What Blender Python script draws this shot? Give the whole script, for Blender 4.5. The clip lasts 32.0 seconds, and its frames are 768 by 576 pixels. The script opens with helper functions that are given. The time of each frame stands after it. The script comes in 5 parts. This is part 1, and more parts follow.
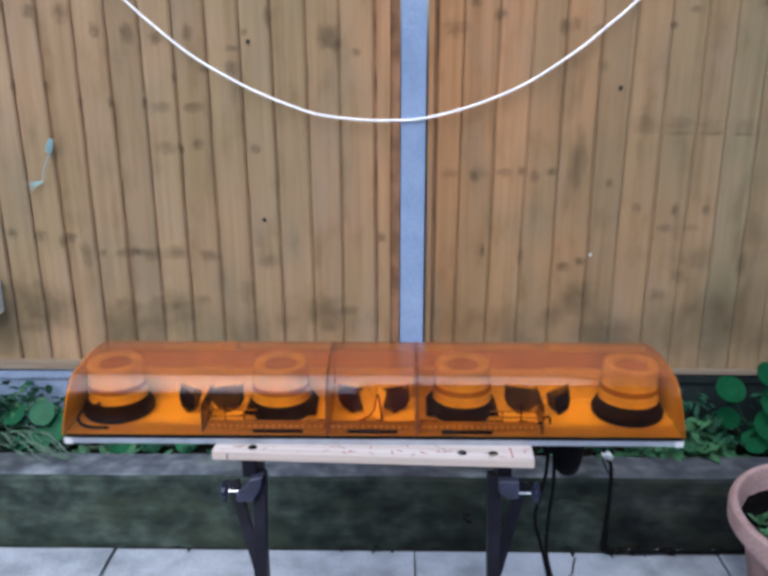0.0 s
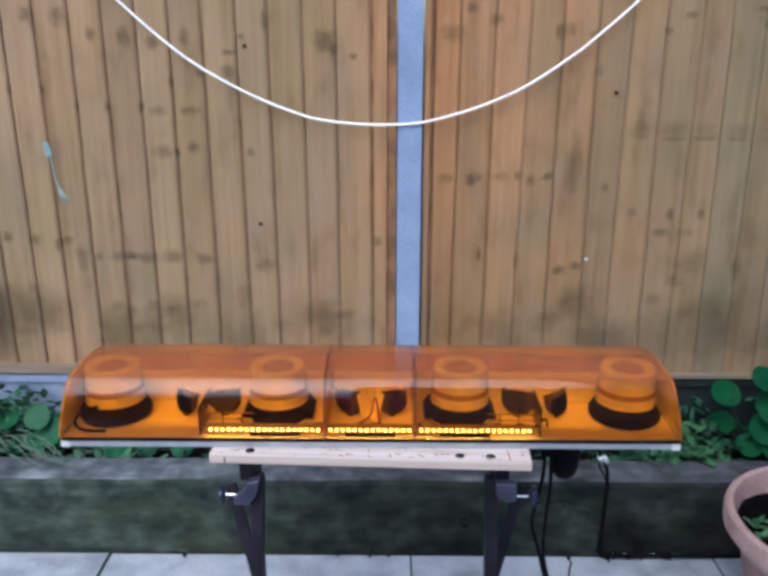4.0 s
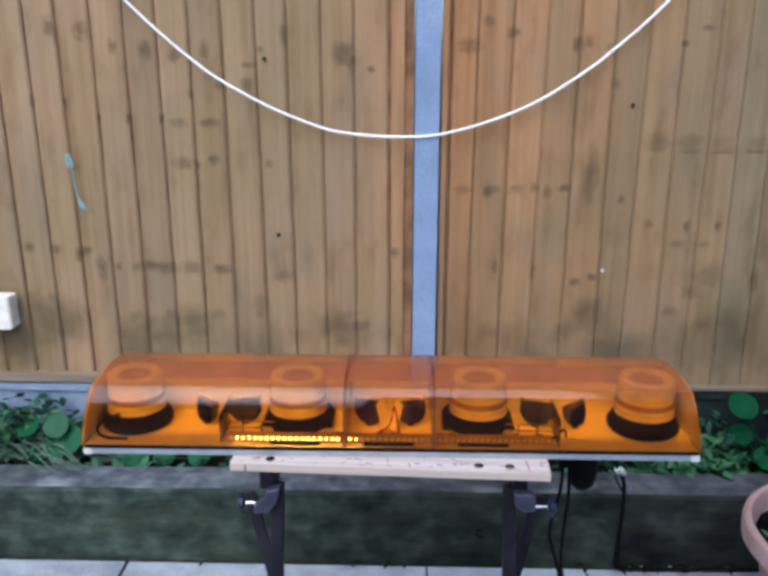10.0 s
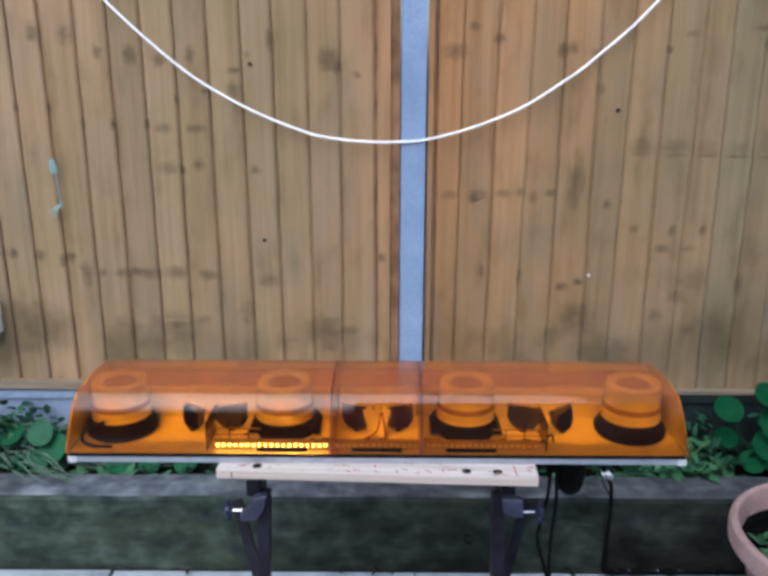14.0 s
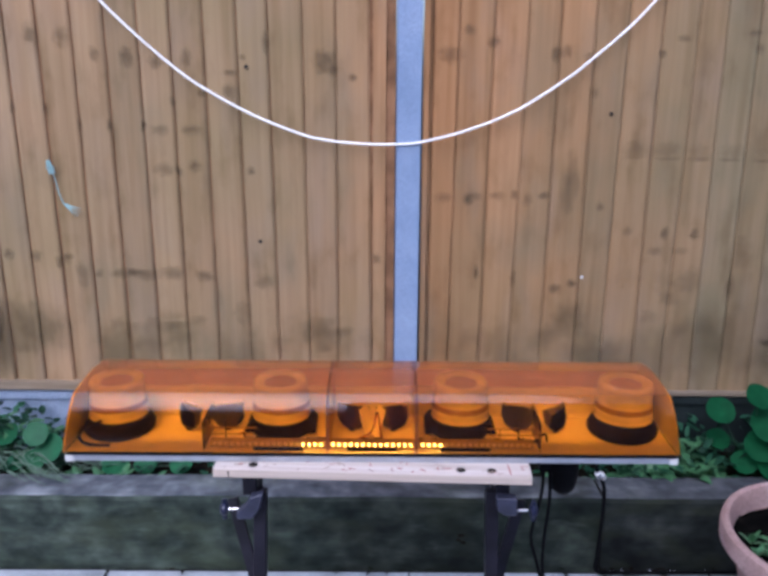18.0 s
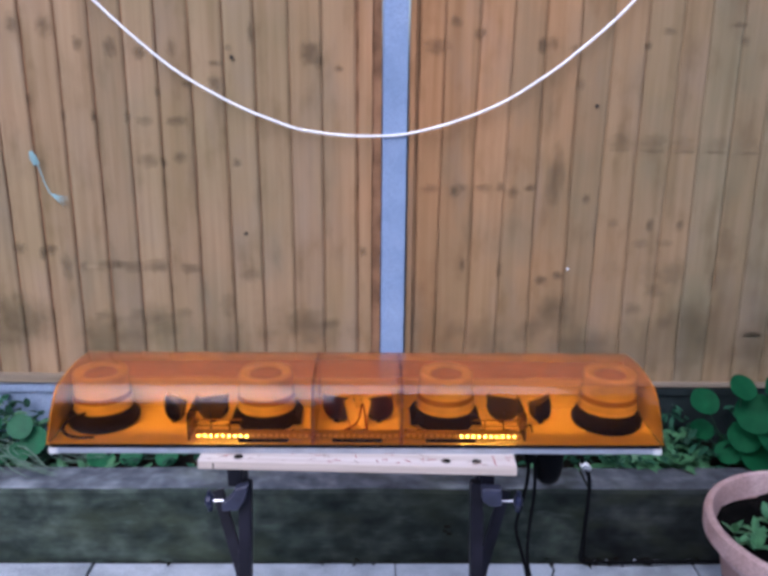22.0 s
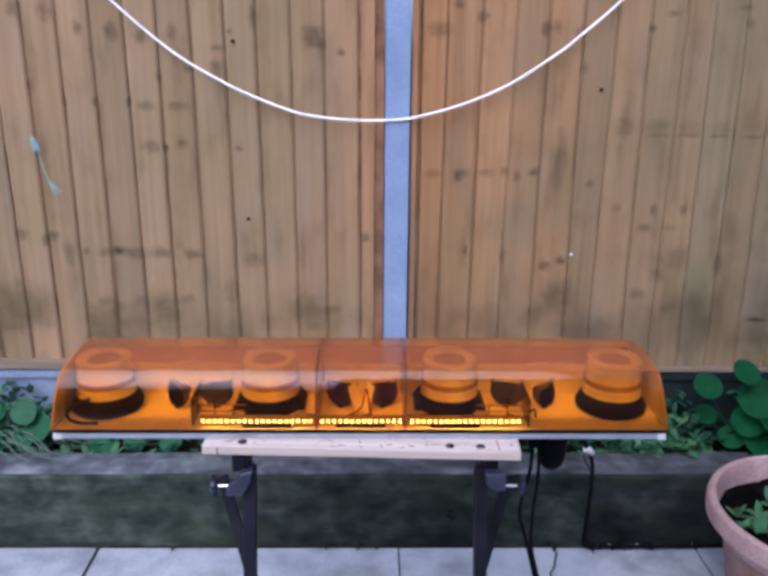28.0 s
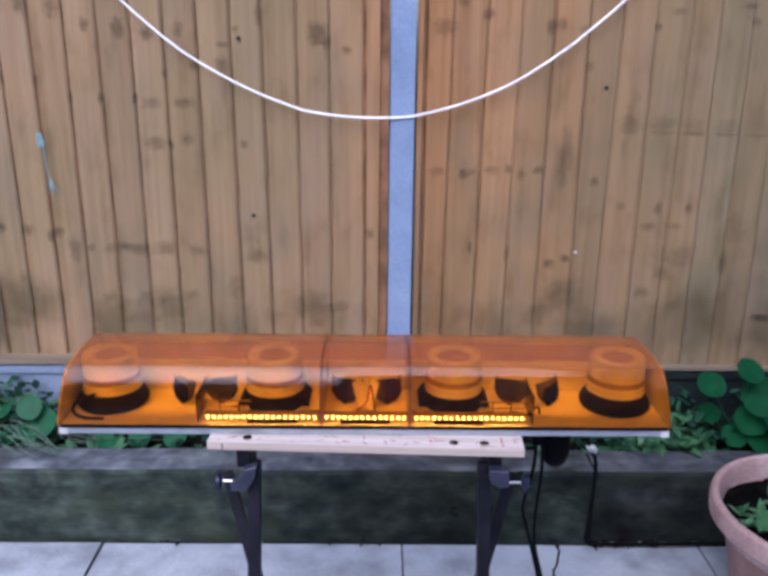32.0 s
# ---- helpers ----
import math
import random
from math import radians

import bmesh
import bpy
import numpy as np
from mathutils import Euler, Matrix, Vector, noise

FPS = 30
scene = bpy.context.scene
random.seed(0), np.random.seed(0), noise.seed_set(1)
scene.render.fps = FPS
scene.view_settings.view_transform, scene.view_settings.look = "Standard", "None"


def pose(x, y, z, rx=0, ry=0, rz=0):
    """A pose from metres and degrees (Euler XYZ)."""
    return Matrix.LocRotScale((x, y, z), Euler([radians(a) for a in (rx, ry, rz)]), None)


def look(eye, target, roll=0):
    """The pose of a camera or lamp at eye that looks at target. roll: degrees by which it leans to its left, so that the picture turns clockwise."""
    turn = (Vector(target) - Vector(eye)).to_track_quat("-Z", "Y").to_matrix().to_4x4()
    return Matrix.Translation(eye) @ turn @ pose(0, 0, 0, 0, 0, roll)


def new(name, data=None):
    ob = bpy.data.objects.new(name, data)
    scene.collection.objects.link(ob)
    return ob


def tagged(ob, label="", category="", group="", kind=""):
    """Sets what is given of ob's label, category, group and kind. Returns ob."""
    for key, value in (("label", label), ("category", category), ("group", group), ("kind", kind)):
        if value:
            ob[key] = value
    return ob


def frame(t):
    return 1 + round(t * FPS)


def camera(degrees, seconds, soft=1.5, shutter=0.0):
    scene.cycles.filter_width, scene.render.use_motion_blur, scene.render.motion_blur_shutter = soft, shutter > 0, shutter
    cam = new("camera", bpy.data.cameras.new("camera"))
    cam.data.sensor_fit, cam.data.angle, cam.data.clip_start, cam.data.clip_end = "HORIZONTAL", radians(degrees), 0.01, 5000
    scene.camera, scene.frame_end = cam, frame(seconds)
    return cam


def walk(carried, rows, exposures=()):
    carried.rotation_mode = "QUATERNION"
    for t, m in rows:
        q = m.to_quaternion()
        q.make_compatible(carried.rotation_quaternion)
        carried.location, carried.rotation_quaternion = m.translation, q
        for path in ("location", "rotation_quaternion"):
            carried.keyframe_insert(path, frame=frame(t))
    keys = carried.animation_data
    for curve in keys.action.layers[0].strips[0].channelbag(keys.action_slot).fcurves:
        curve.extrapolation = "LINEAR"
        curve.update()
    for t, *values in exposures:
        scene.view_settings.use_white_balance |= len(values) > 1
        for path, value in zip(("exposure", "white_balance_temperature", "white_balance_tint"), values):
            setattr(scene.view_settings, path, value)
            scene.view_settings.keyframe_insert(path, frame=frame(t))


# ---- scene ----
cam = camera(51.9, 32.0, soft=3.6)
ROWS = [
    (0, 0.0256, 0.0278, 1.5421, -17.286, 0.093, 0.937),
    (0.5, 0.0270, 0.0277, 1.5429, -16.998, 0.044, 0.937),
    (1, 0.0276, 0.0275, 1.5442, -16.794, 0.352, 0.593),
    (1.5, 0.0265, 0.0273, 1.5450, -16.606, 0.805, 0.468),
    (2, 0.0245, 0.0272, 1.5440, -16.835, 0.133, 0.531),
    (2.5, 0.0227, 0.0268, 1.5416, -16.995, -0.140, 0.580),
    (3, 0.0211, 0.0258, 1.5395, -16.905, -0.071, 0.762),
    (3.5, 0.0200, 0.0249, 1.5381, -16.954, -0.083, 0.528),
    (5.5, 0.0132, 0.0225, 1.5391, -16.554, -0.184, 0.782),
    (6, 0.0129, 0.0215, 1.5392, -16.585, -0.448, 0.811),
    (6.5, 0.0112, 0.0199, 1.5393, -16.379, -0.285, 0.616),
    (7, 0.0086, 0.0183, 1.5393, -16.528, -0.103, 0.656),
    (7.5, 0.0066, 0.0171, 1.5397, -16.444, -0.312, 0.660),
    (8, 0.0057, 0.0164, 1.5403, -16.441, -0.256, 0.941),
    (8.5, 0.0053, 0.0152, 1.5408, -16.340, -0.375, 0.966),
    (9, 0.0046, 0.0132, 1.5407, -15.942, 0.218, 0.912),
    (9.5, 0.0034, 0.0115, 1.5401, -16.048, 0.228, 1.328),
    (10, 0.0024, 0.0107, 1.5396, -16.059, -0.069, 1.420),
    (10.5, 0.0017, 0.0108, 1.5394, -16.241, -0.299, 1.338),
    (11, 0.0009, 0.0110, 1.5395, -15.949, -0.321, 1.154),
    (11.5, -0.0006, 0.0104, 1.5397, -15.735, 0.369, 0.709),
    (12, -0.0016, 0.0096, 1.5394, -15.576, 0.397, 0.776),
    (12.5, -0.0003, 0.0101, 1.5388, -15.573, 0.024, 0.940),
    (13, 0.0018, 0.0122, 1.5383, -15.424, -0.104, 0.806),
    (13.5, 0.0028, 0.0143, 1.5384, -15.507, -0.087, 0.671),
    (14, 0.0026, 0.0149, 1.5393, -15.691, -0.117, 0.452),
    (14.5, 0.0019, 0.0145, 1.5406, -15.189, 0.146, 0.259),
    (16.5, 0.0027, 0.0092, 1.5385, -15.585, -0.326, 0.205),
    (17, 0.0025, 0.0068, 1.5392, -15.574, -0.107, 0.053),
    (17.5, 0.0014, 0.0029, 1.5398, -15.438, -0.056, -0.193),
    (18, -0.0007, -0.0018, 1.5398, -15.500, -0.355, 0.062),
    (18.5, -0.0019, -0.0053, 1.5391, -15.309, -0.602, 0.343),
    (19, -0.0003, -0.0054, 1.5375, -15.565, -0.451, -0.321),
    (19.5, 0.0027, -0.0027, 1.5359, -15.836, -0.195, -0.950),
    (20, 0.0047, 0.0003, 1.5351, -15.825, -0.294, -0.889),
    (20.5, 0.0053, 0.0015, 1.5353, -16.011, -0.275, -0.756),
    (21, 0.0052, 0.0007, 1.5358, -15.889, -0.537, -0.771),
    (21.5, 0.0050, -0.0005, 1.5361, -16.054, -0.548, -0.722),
    (22, 0.0050, -0.0010, 1.5364, -16.004, -0.568, -0.779),
    (22.5, 0.0051, -0.0007, 1.5365, -15.706, -0.227, -0.885),
    (23, 0.0052, 0.0005, 1.5361, -15.906, -0.498, -0.731),
    (23.5, 0.0046, 0.0014, 1.5357, -15.994, -0.363, -0.715),
    (24, 0.0035, 0.0012, 1.5357, -16.113, -0.637, -0.453),
    (24.5, 0.0026, 0.0006, 1.5354, -16.462, -0.629, -0.476),
    (25, 0.0027, 0.0009, 1.5348, -16.586, -0.270, -0.694),
    (25.5, 0.0031, 0.0017, 1.5343, -16.662, -0.017, -0.797),
    (27.5, 0.0019, 0.0053, 1.5329, -17.081, -0.250, -0.501),
    (28, 0.0014, 0.0036, 1.5333, -17.029, -0.412, -0.688),
    (28.5, 0.0006, 0.0015, 1.5337, -16.828, -0.412, -0.567),
    (29, 0.0001, 0.0001, 1.5337, -16.772, -0.649, -0.548),
    (29.5, 0.0001, -0.0004, 1.5333, -16.968, -0.540, -0.618),
    (30, 0.0003, -0.0007, 1.5333, -17.016, -0.496, -0.292),
    (30.5, 0.0003, -0.0015, 1.5338, -16.779, -0.137, -0.717),
    (31, -0.0000, -0.0025, 1.5339, -16.888, -0.387, -0.629),
    (31.5, -0.0006, -0.0026, 1.5336, -17.175, -0.523, -0.382),
    (32, -0.0010, -0.0019, 1.5335, -17.206, -0.574, -0.368),
]
GRADE = [(0, 0.88, 5620, 11), (8, 0.88, 5600, 11), (12, 0.87, 5620, 11), (13, 0.87, 5700, 13), (14, 0.85, 5640, 9), (17, 0.88, 5480, 19), (20, 0.86, 5480, 22), (25, 0.88, 5460, 21), (28.4, 0.86, 5500, 23), (29, 0.67, 5500, 23), (29.6, 0.85, 5500, 23), (32, 0.85, 5500, 23)]
walk(cam, [(t, pose(x, y, z, 90 + pitch, roll, yaw)) for t, x, y, z, pitch, roll, yaw in ROWS], GRADE)

# ---- world and light: a bright overcast sky ----
world = bpy.data.worlds.new("sky")
scene.world = world
world.use_nodes = True
wn, wl = world.node_tree.nodes, world.node_tree.links
sky = wn.new("ShaderNodeTexSky")
sky.sky_type = "NISHITA"
sky.sun_disc = False
sky.sun_elevation, sky.sun_rotation = radians(46), radians(196)
sky.air_density, sky.dust_density, sky.ozone_density = 1.0, 3.0, 1.0
wn["Background"].inputs["Strength"].default_value = 0.10
wl.new(sky.outputs["Color"], wn["Background"].inputs["Color"])

sun = new("sun", bpy.data.lights.new("sun", "SUN"))
sun.data.energy, sun.data.angle, sun.data.color = 1.3, radians(60), (1.0, 0.97, 0.93)
sun.matrix_world = look((-2.2, -3.0, 6.7), (0, 1.6, 0.6))


# ---- materials ----
def mat(name, rough=0.6, metal=0.0, spec=0.5):
    m = bpy.data.materials.new(name)
    m.use_nodes = True
    b = m.node_tree.nodes["Principled BSDF"]
    b.inputs["Roughness"].default_value = rough
    b.inputs["Metallic"].default_value = metal
    b.inputs["Specular IOR Level"].default_value = spec
    return m, m.node_tree.nodes, m.node_tree.links, b


def ramp(n, stops):
    r = n.new("ShaderNodeValToRGB")
    e = r.color_ramp.elements
    while len(e) < len(stops):
        e.new(0.5)
    for k, (p, c) in zip(e, stops):
        k.position, k.color = p, (*c, 1)
    return r


def tex(n, l, kind, vec, scale, detail=4.0, stretch=(1, 1, 1)):
    mp = n.new("ShaderNodeMapping")
    mp.inputs["Scale"].default_value = stretch
    l.new(vec, mp.inputs["Vector"])
    t = n.new(kind)
    t.inputs["Scale"].default_value = scale
    if "Detail" in t.inputs:
        t.inputs["Detail"].default_value = detail
    l.new(mp.outputs["Vector"], t.inputs["Vector"])
    return t


def blend(n, l, fac, a, b, mode="MIX"):
    x = n.new("ShaderNodeMix")
    x.data_type, x.blend_type = "RGBA", mode
    for sock, v in ((0, fac), (6, a), (7, b)):
        if isinstance(v, (int, float)):
            x.inputs[sock].default_value = v
        elif isinstance(v, tuple):
            x.inputs[sock].default_value = (*v, 1)
        else:
            l.new(v, x.inputs[sock])
    return x.outputs[2]


def bump(n, l, b, height, strength, dist=0.002):
    k = n.new("ShaderNodeBump")
    k.inputs["Strength"].default_value = strength
    k.inputs["Distance"].default_value = dist
    l.new(height, k.inputs["Height"])
    l.new(k.outputs["Normal"], b.inputs["Normal"])


def coords(n, l, shift=True):
    """Object coordinates, moved for each object by a chance offset."""
    tc = n.new("ShaderNodeTexCoord")
    if not shift:
        return tc.outputs["Object"], None
    oi = n.new("ShaderNodeObjectInfo")
    mul = n.new("ShaderNodeMath")
    mul.operation = "MULTIPLY"
    mul.inputs[1].default_value = 37.0
    l.new(oi.outputs["Random"], mul.inputs[0])
    add = n.new("ShaderNodeVectorMath")
    l.new(tc.outputs["Object"], add.inputs[0])
    l.new(mul.outputs[0], add.inputs[1])
    return add.outputs[0], oi.outputs["Random"]


def wood(name, dark, mid, light, rough=0.75, grain=(60, 60, 2.2), worn=0.35, grey=(0.30, 0.27, 0.22), spread=0.5):
    m, n, l, b = mat(name, rough, 0, 0.25)
    v, rnd = coords(n, l)
    g = tex(n, l, "ShaderNodeTexNoise", v, 1.0, 6, grain)
    r = ramp(n, [(0.25, dark), (0.5, mid), (0.75, light)])
    l.new(g.outputs["Fac"], r.inputs["Fac"])
    s = tex(n, l, "ShaderNodeTexNoise", v, 2.6, 3, (1, 1, 0.45))
    sr = ramp(n, [(0.42, (0, 0, 0)), (0.72, (worn, worn, worn))])
    l.new(s.outputs["Fac"], sr.inputs["Fac"])
    c = blend(n, l, sr.outputs["Color"], r.outputs["Color"], grey)
    tr = ramp(n, [(0.0, (1 - spread * 0.45,) * 3), (0.5, (1.0, 0.97, 0.93)), (1.0, (1 + spread * 0.2, 1 + spread * 0.16, 1 + spread * 0.12))])
    l.new(rnd, tr.inputs["Fac"])
    c = blend(n, l, 1.0, c, tr.outputs["Color"], "MULTIPLY")
    l.new(c, b.inputs["Base Color"])
    bump(n, l, b, g.outputs["Fac"], 0.35, 0.0015)
    return m


def fence_wood():
    """Treated softwood: soft grain, blotches, broad drifts of orange and olive, and shade painted in rightwards."""
    m, n, l, b = mat("treated_softwood", 0.8, 0, 0.2)
    v, rnd = coords(n, l)
    geo = n.new("ShaderNodeNewGeometry")
    pos = geo.outputs["Position"]
    oi = n.new("ShaderNodeVectorMath")
    oi.operation = "MULTIPLY_ADD"
    oi.inputs[1].default_value = (37, 11, 19)
    l.new(rnd, oi.inputs[0])
    l.new(pos, oi.inputs[2])
    v = oi.outputs[0]
    g = tex(n, l, "ShaderNodeTexNoise", v, 1.0, 5, (55, 20, 2.0))
    r = ramp(n, [(0.28, (0.270, 0.198, 0.120)), (0.5, (0.304, 0.224, 0.139)), (0.72, (0.334, 0.250, 0.160))])
    l.new(g.outputs["Fac"], r.inputs["Fac"])
    # the panels have aged unevenly along their length; shade is painted in rightwards
    sx = n.new("ShaderNodeSeparateXYZ")
    l.new(pos, sx.inputs[0])
    mr = n.new("ShaderNodeMapRange")
    mr.inputs["From Min"].default_value, mr.inputs["From Max"].default_value = -1.6, 1.6
    l.new(sx.outputs["X"], mr.inputs["Value"])
    ax = ramp(n, [(0.10, (1.03, 1.00, 0.98)), (0.38, (1.01, 0.94, 0.88)), (0.48, (1.02, 0.90, 0.80)), (0.56, (1.07, 0.87, 0.71)), (0.66, (1.00, 0.88, 0.76)), (0.76, (0.90, 0.87, 0.81)), (0.94, (0.84, 0.85, 0.82))])
    l.new(mr.outputs["Result"], ax.inputs["Fac"])
    c = blend(n, l, 1.0, r.outputs["Color"], ax.outputs["Color"], "MULTIPLY")
    big = tex(n, l, "ShaderNodeTexNoise", pos, 1.7, 3, (1, 1, 0.8))
    br = ramp(n, [(0.32, (0.84, 0.89, 0.80)), (0.50, (0.98, 0.98, 0.95)), (0.68, (1.13, 1.03, 0.96))])
    l.new(big.outputs["Fac"], br.inputs["Fac"])
    c = blend(n, l, 1.0, c, br.outputs["Color"], "MULTIPLY")
    # long bands of early and late wood, and silvered patches
    streak = tex(n, l, "ShaderNodeTexNoise", v, 1.0, 4, (24, 10, 0.9))
    sr = ramp(n, [(0.30, (0.84, 0.81, 0.77)), (0.50, (1.0, 1.0, 1.0)), (0.70, (1.09, 1.09, 1.10))])
    l.new(streak.outputs["Fac"], sr.inputs["Fac"])
    c = blend(n, l, 0.8, c, sr.outputs["Color"], "MULTIPLY")
    silver = tex(n, l, "ShaderNodeTexNoise", v, 2.4, 4, (2.2, 1, 0.8))
    sv = ramp(n, [(0.52, (0, 0, 0)), (0.72, (0.45, 0.45, 0.45))])
    l.new(silver.outputs["Fac"], sv.inputs["Fac"])
    c = blend(n, l, sv.outputs["Color"], c, (0.255, 0.200, 0.154))
    blot = tex(n, l, "ShaderNodeTexNoise", v, 9.0, 5, (1.5, 1, 0.7))
    bl = ramp(n, [(0.30, (0.76, 0.74, 0.69)), (0.47, (1.0, 1.0, 1.0)), (0.72, (1.07, 1.06, 1.05))])
    l.new(blot.outputs["Fac"], bl.inputs["Fac"])
    c = blend(n, l, 0.8, c, bl.outputs["Color"], "MULTIPLY")
    tr = ramp(n, [(0.0, (0.86, 0.87, 0.85)), (0.35, (1.04, 0.98, 0.92)), (0.7, (0.95, 0.98, 0.98)), (1.0, (1.10, 1.05, 1.02))])
    l.new(rnd, tr.inputs["Fac"])
    c = blend(n, l, 1.0, c, tr.outputs["Color"], "MULTIPLY")
    al = tex(n, l, "ShaderNodeTexNoise", pos, 3.6, 4, (1.5, 1, 0.7))
    ar = ramp(n, [(0.52, (0, 0, 0)), (0.76, (0.42, 0.42, 0.42))])
    l.new(al.outputs["Fac"], ar.inputs["Fac"])
    c = blend(n, l, ar.outputs["Color"], c, (0.150, 0.148, 0.098))
    l.new(c, b.inputs["Base Color"])
    bump(n, l, b, blot.outputs["Fac"], 0.12, 0.001)
    return m


def rocky(name, a, b_, c_, rough=0.85, scale=9.0, fine=160.0, bumpy=0.3, spec=0.3):
    m, n, l, b = mat(name, rough, 0, spec)
    v, rnd = coords(n, l)
    big = tex(n, l, "ShaderNodeTexNoise", v, scale, 5)
    r = ramp(n, [(0.3, a), (0.52, b_), (0.74, c_)])
    l.new(big.outputs["Fac"], r.inputs["Fac"])
    f = tex(n, l, "ShaderNodeTexNoise", v, fine, 3)
    fr = ramp(n, [(0.3, (0.78, 0.78, 0.78)), (0.7, (1.12, 1.12, 1.12))])
    l.new(f.outputs["Fac"], fr.inputs["Fac"])
    c = blend(n, l, 1.0, r.outputs["Color"], fr.outputs["Color"], "MULTIPLY")
    l.new(c, b.inputs["Base Color"])
    bump(n, l, b, f.outputs["Fac"], bumpy, 0.002)
    return m


def sleeper_wood(name, dark, mid, pale, wet=0.0):
    """Old mossy timber: broad soft patches and fine streaks along its length, with a few pale scrapes."""
    m, n, l, b = mat(name, 0.85, 0, 0.2)
    v, rnd = coords(n, l)
    big = tex(n, l, "ShaderNodeTexNoise", v, 1.0, 4, (3.2, 6, 9))
    r = ramp(n, [(0.30, dark), (0.52, mid), (0.76, pale)])
    l.new(big.outputs["Fac"], r.inputs["Fac"])
    mott = tex(n, l, "ShaderNodeTexNoise", v, 13.0, 5, (1, 1, 1.4))
    mo = ramp(n, [(0.30, (0.40, 0.42, 0.46)), (0.50, (1.0, 1.0, 1.0)), (0.70, (1.9, 1.86, 1.78))])
    l.new(mott.outputs["Fac"], mo.inputs["Fac"])
    st = tex(n, l, "ShaderNodeTexNoise", v, 1.0, 5, (7, 30, 70))
    sr = ramp(n, [(0.30, (0.72, 0.72, 0.74)), (0.55, (1.0, 1.0, 1.0)), (0.78, (1.30, 1.30, 1.32))])
    l.new(st.outputs["Fac"], sr.inputs["Fac"])
    c = blend(n, l, 0.6, r.outputs["Color"], sr.outputs["Color"], "MULTIPLY")
    c = blend(n, l, 1.0, c, mo.outputs["Color"], "MULTIPLY")
    moss = tex(n, l, "ShaderNodeTexNoise", v, 1.0, 4, (5, 5, 11))
    mr = ramp(n, [(0.50, (0, 0, 0)), (0.70, (0.55, 0.55, 0.55))])
    l.new(moss.outputs["Fac"], mr.inputs["Fac"])
    c = blend(n, l, mr.outputs["Color"], c, (0.036, 0.044, 0.024))
    sc = tex(n, l, "ShaderNodeTexNoise", v, 1.0, 2, (9, 9, 34))
    sk = ramp(n, [(0.66, (0, 0, 0)), (0.74, (0.4, 0.4, 0.4))])
    l.new(sc.outputs["Fac"], sk.inputs["Fac"])
    c = blend(n, l, sk.outputs["Color"], c, tuple(x * 1.5 for x in pale))
    if wet < 1:
        # the beam's tone drifts along x: paler left, darker from the middle on
        geo = n.new("ShaderNodeNewGeometry")
        sx = n.new("ShaderNodeSeparateXYZ")
        l.new(geo.outputs["Position"], sx.inputs[0])
        drift = n.new("ShaderNodeMath")
        drift.operation = "ADD"
        l.new(sx.outputs["X"], drift.inputs[0])
        l.new(big.outputs["Fac"], drift.inputs[1])
        dr = ramp(n, [(0.0, (1.25, 1.32, 1.28)), (0.48, (0.72, 0.70, 0.68)), (0.8, (0.62, 0.62, 0.60)), (0.92, (0.85, 0.90, 0.80)), (1.0, (0.68, 0.70, 0.66))])
        l.new(drift.outputs[0], dr.inputs["Fac"])
        c = blend(n, l, 1.0, c, dr.outputs["Color"], "MULTIPLY")
    l.new(c, b.inputs["Base Color"])
    bump(n, l, b, st.outputs["Fac"], 0.6, 0.003)
    return m


def plain(name, col, rough=0.5, metal=0.0, var=0.12, spec=0.5, scale=30.0):
    m, n, l, b = mat(name, rough, metal, spec)
    v, rnd = coords(n, l)
    t = tex(n, l, "ShaderNodeTexNoise", v, scale, 4)
    r = ramp(n, [(0.3, tuple(x * (1 - var) for x in col)), (0.7, tuple(min(1, x * (1 + var)) for x in col))])
    l.new(t.outputs["Fac"], r.inputs["Fac"])
    l.new(r.outputs["Color"], b.inputs["Base Color"])
    rr = n.new("ShaderNodeMapRange")
    rr.inputs["To Min"].default_value, rr.inputs["To Max"].default_value = max(0.02, rough - 0.08), min(1, rough + 0.12)
    l.new(t.outputs["Fac"], rr.inputs["Value"])
    l.new(rr.outputs["Result"], b.inputs["Roughness"])
    return m


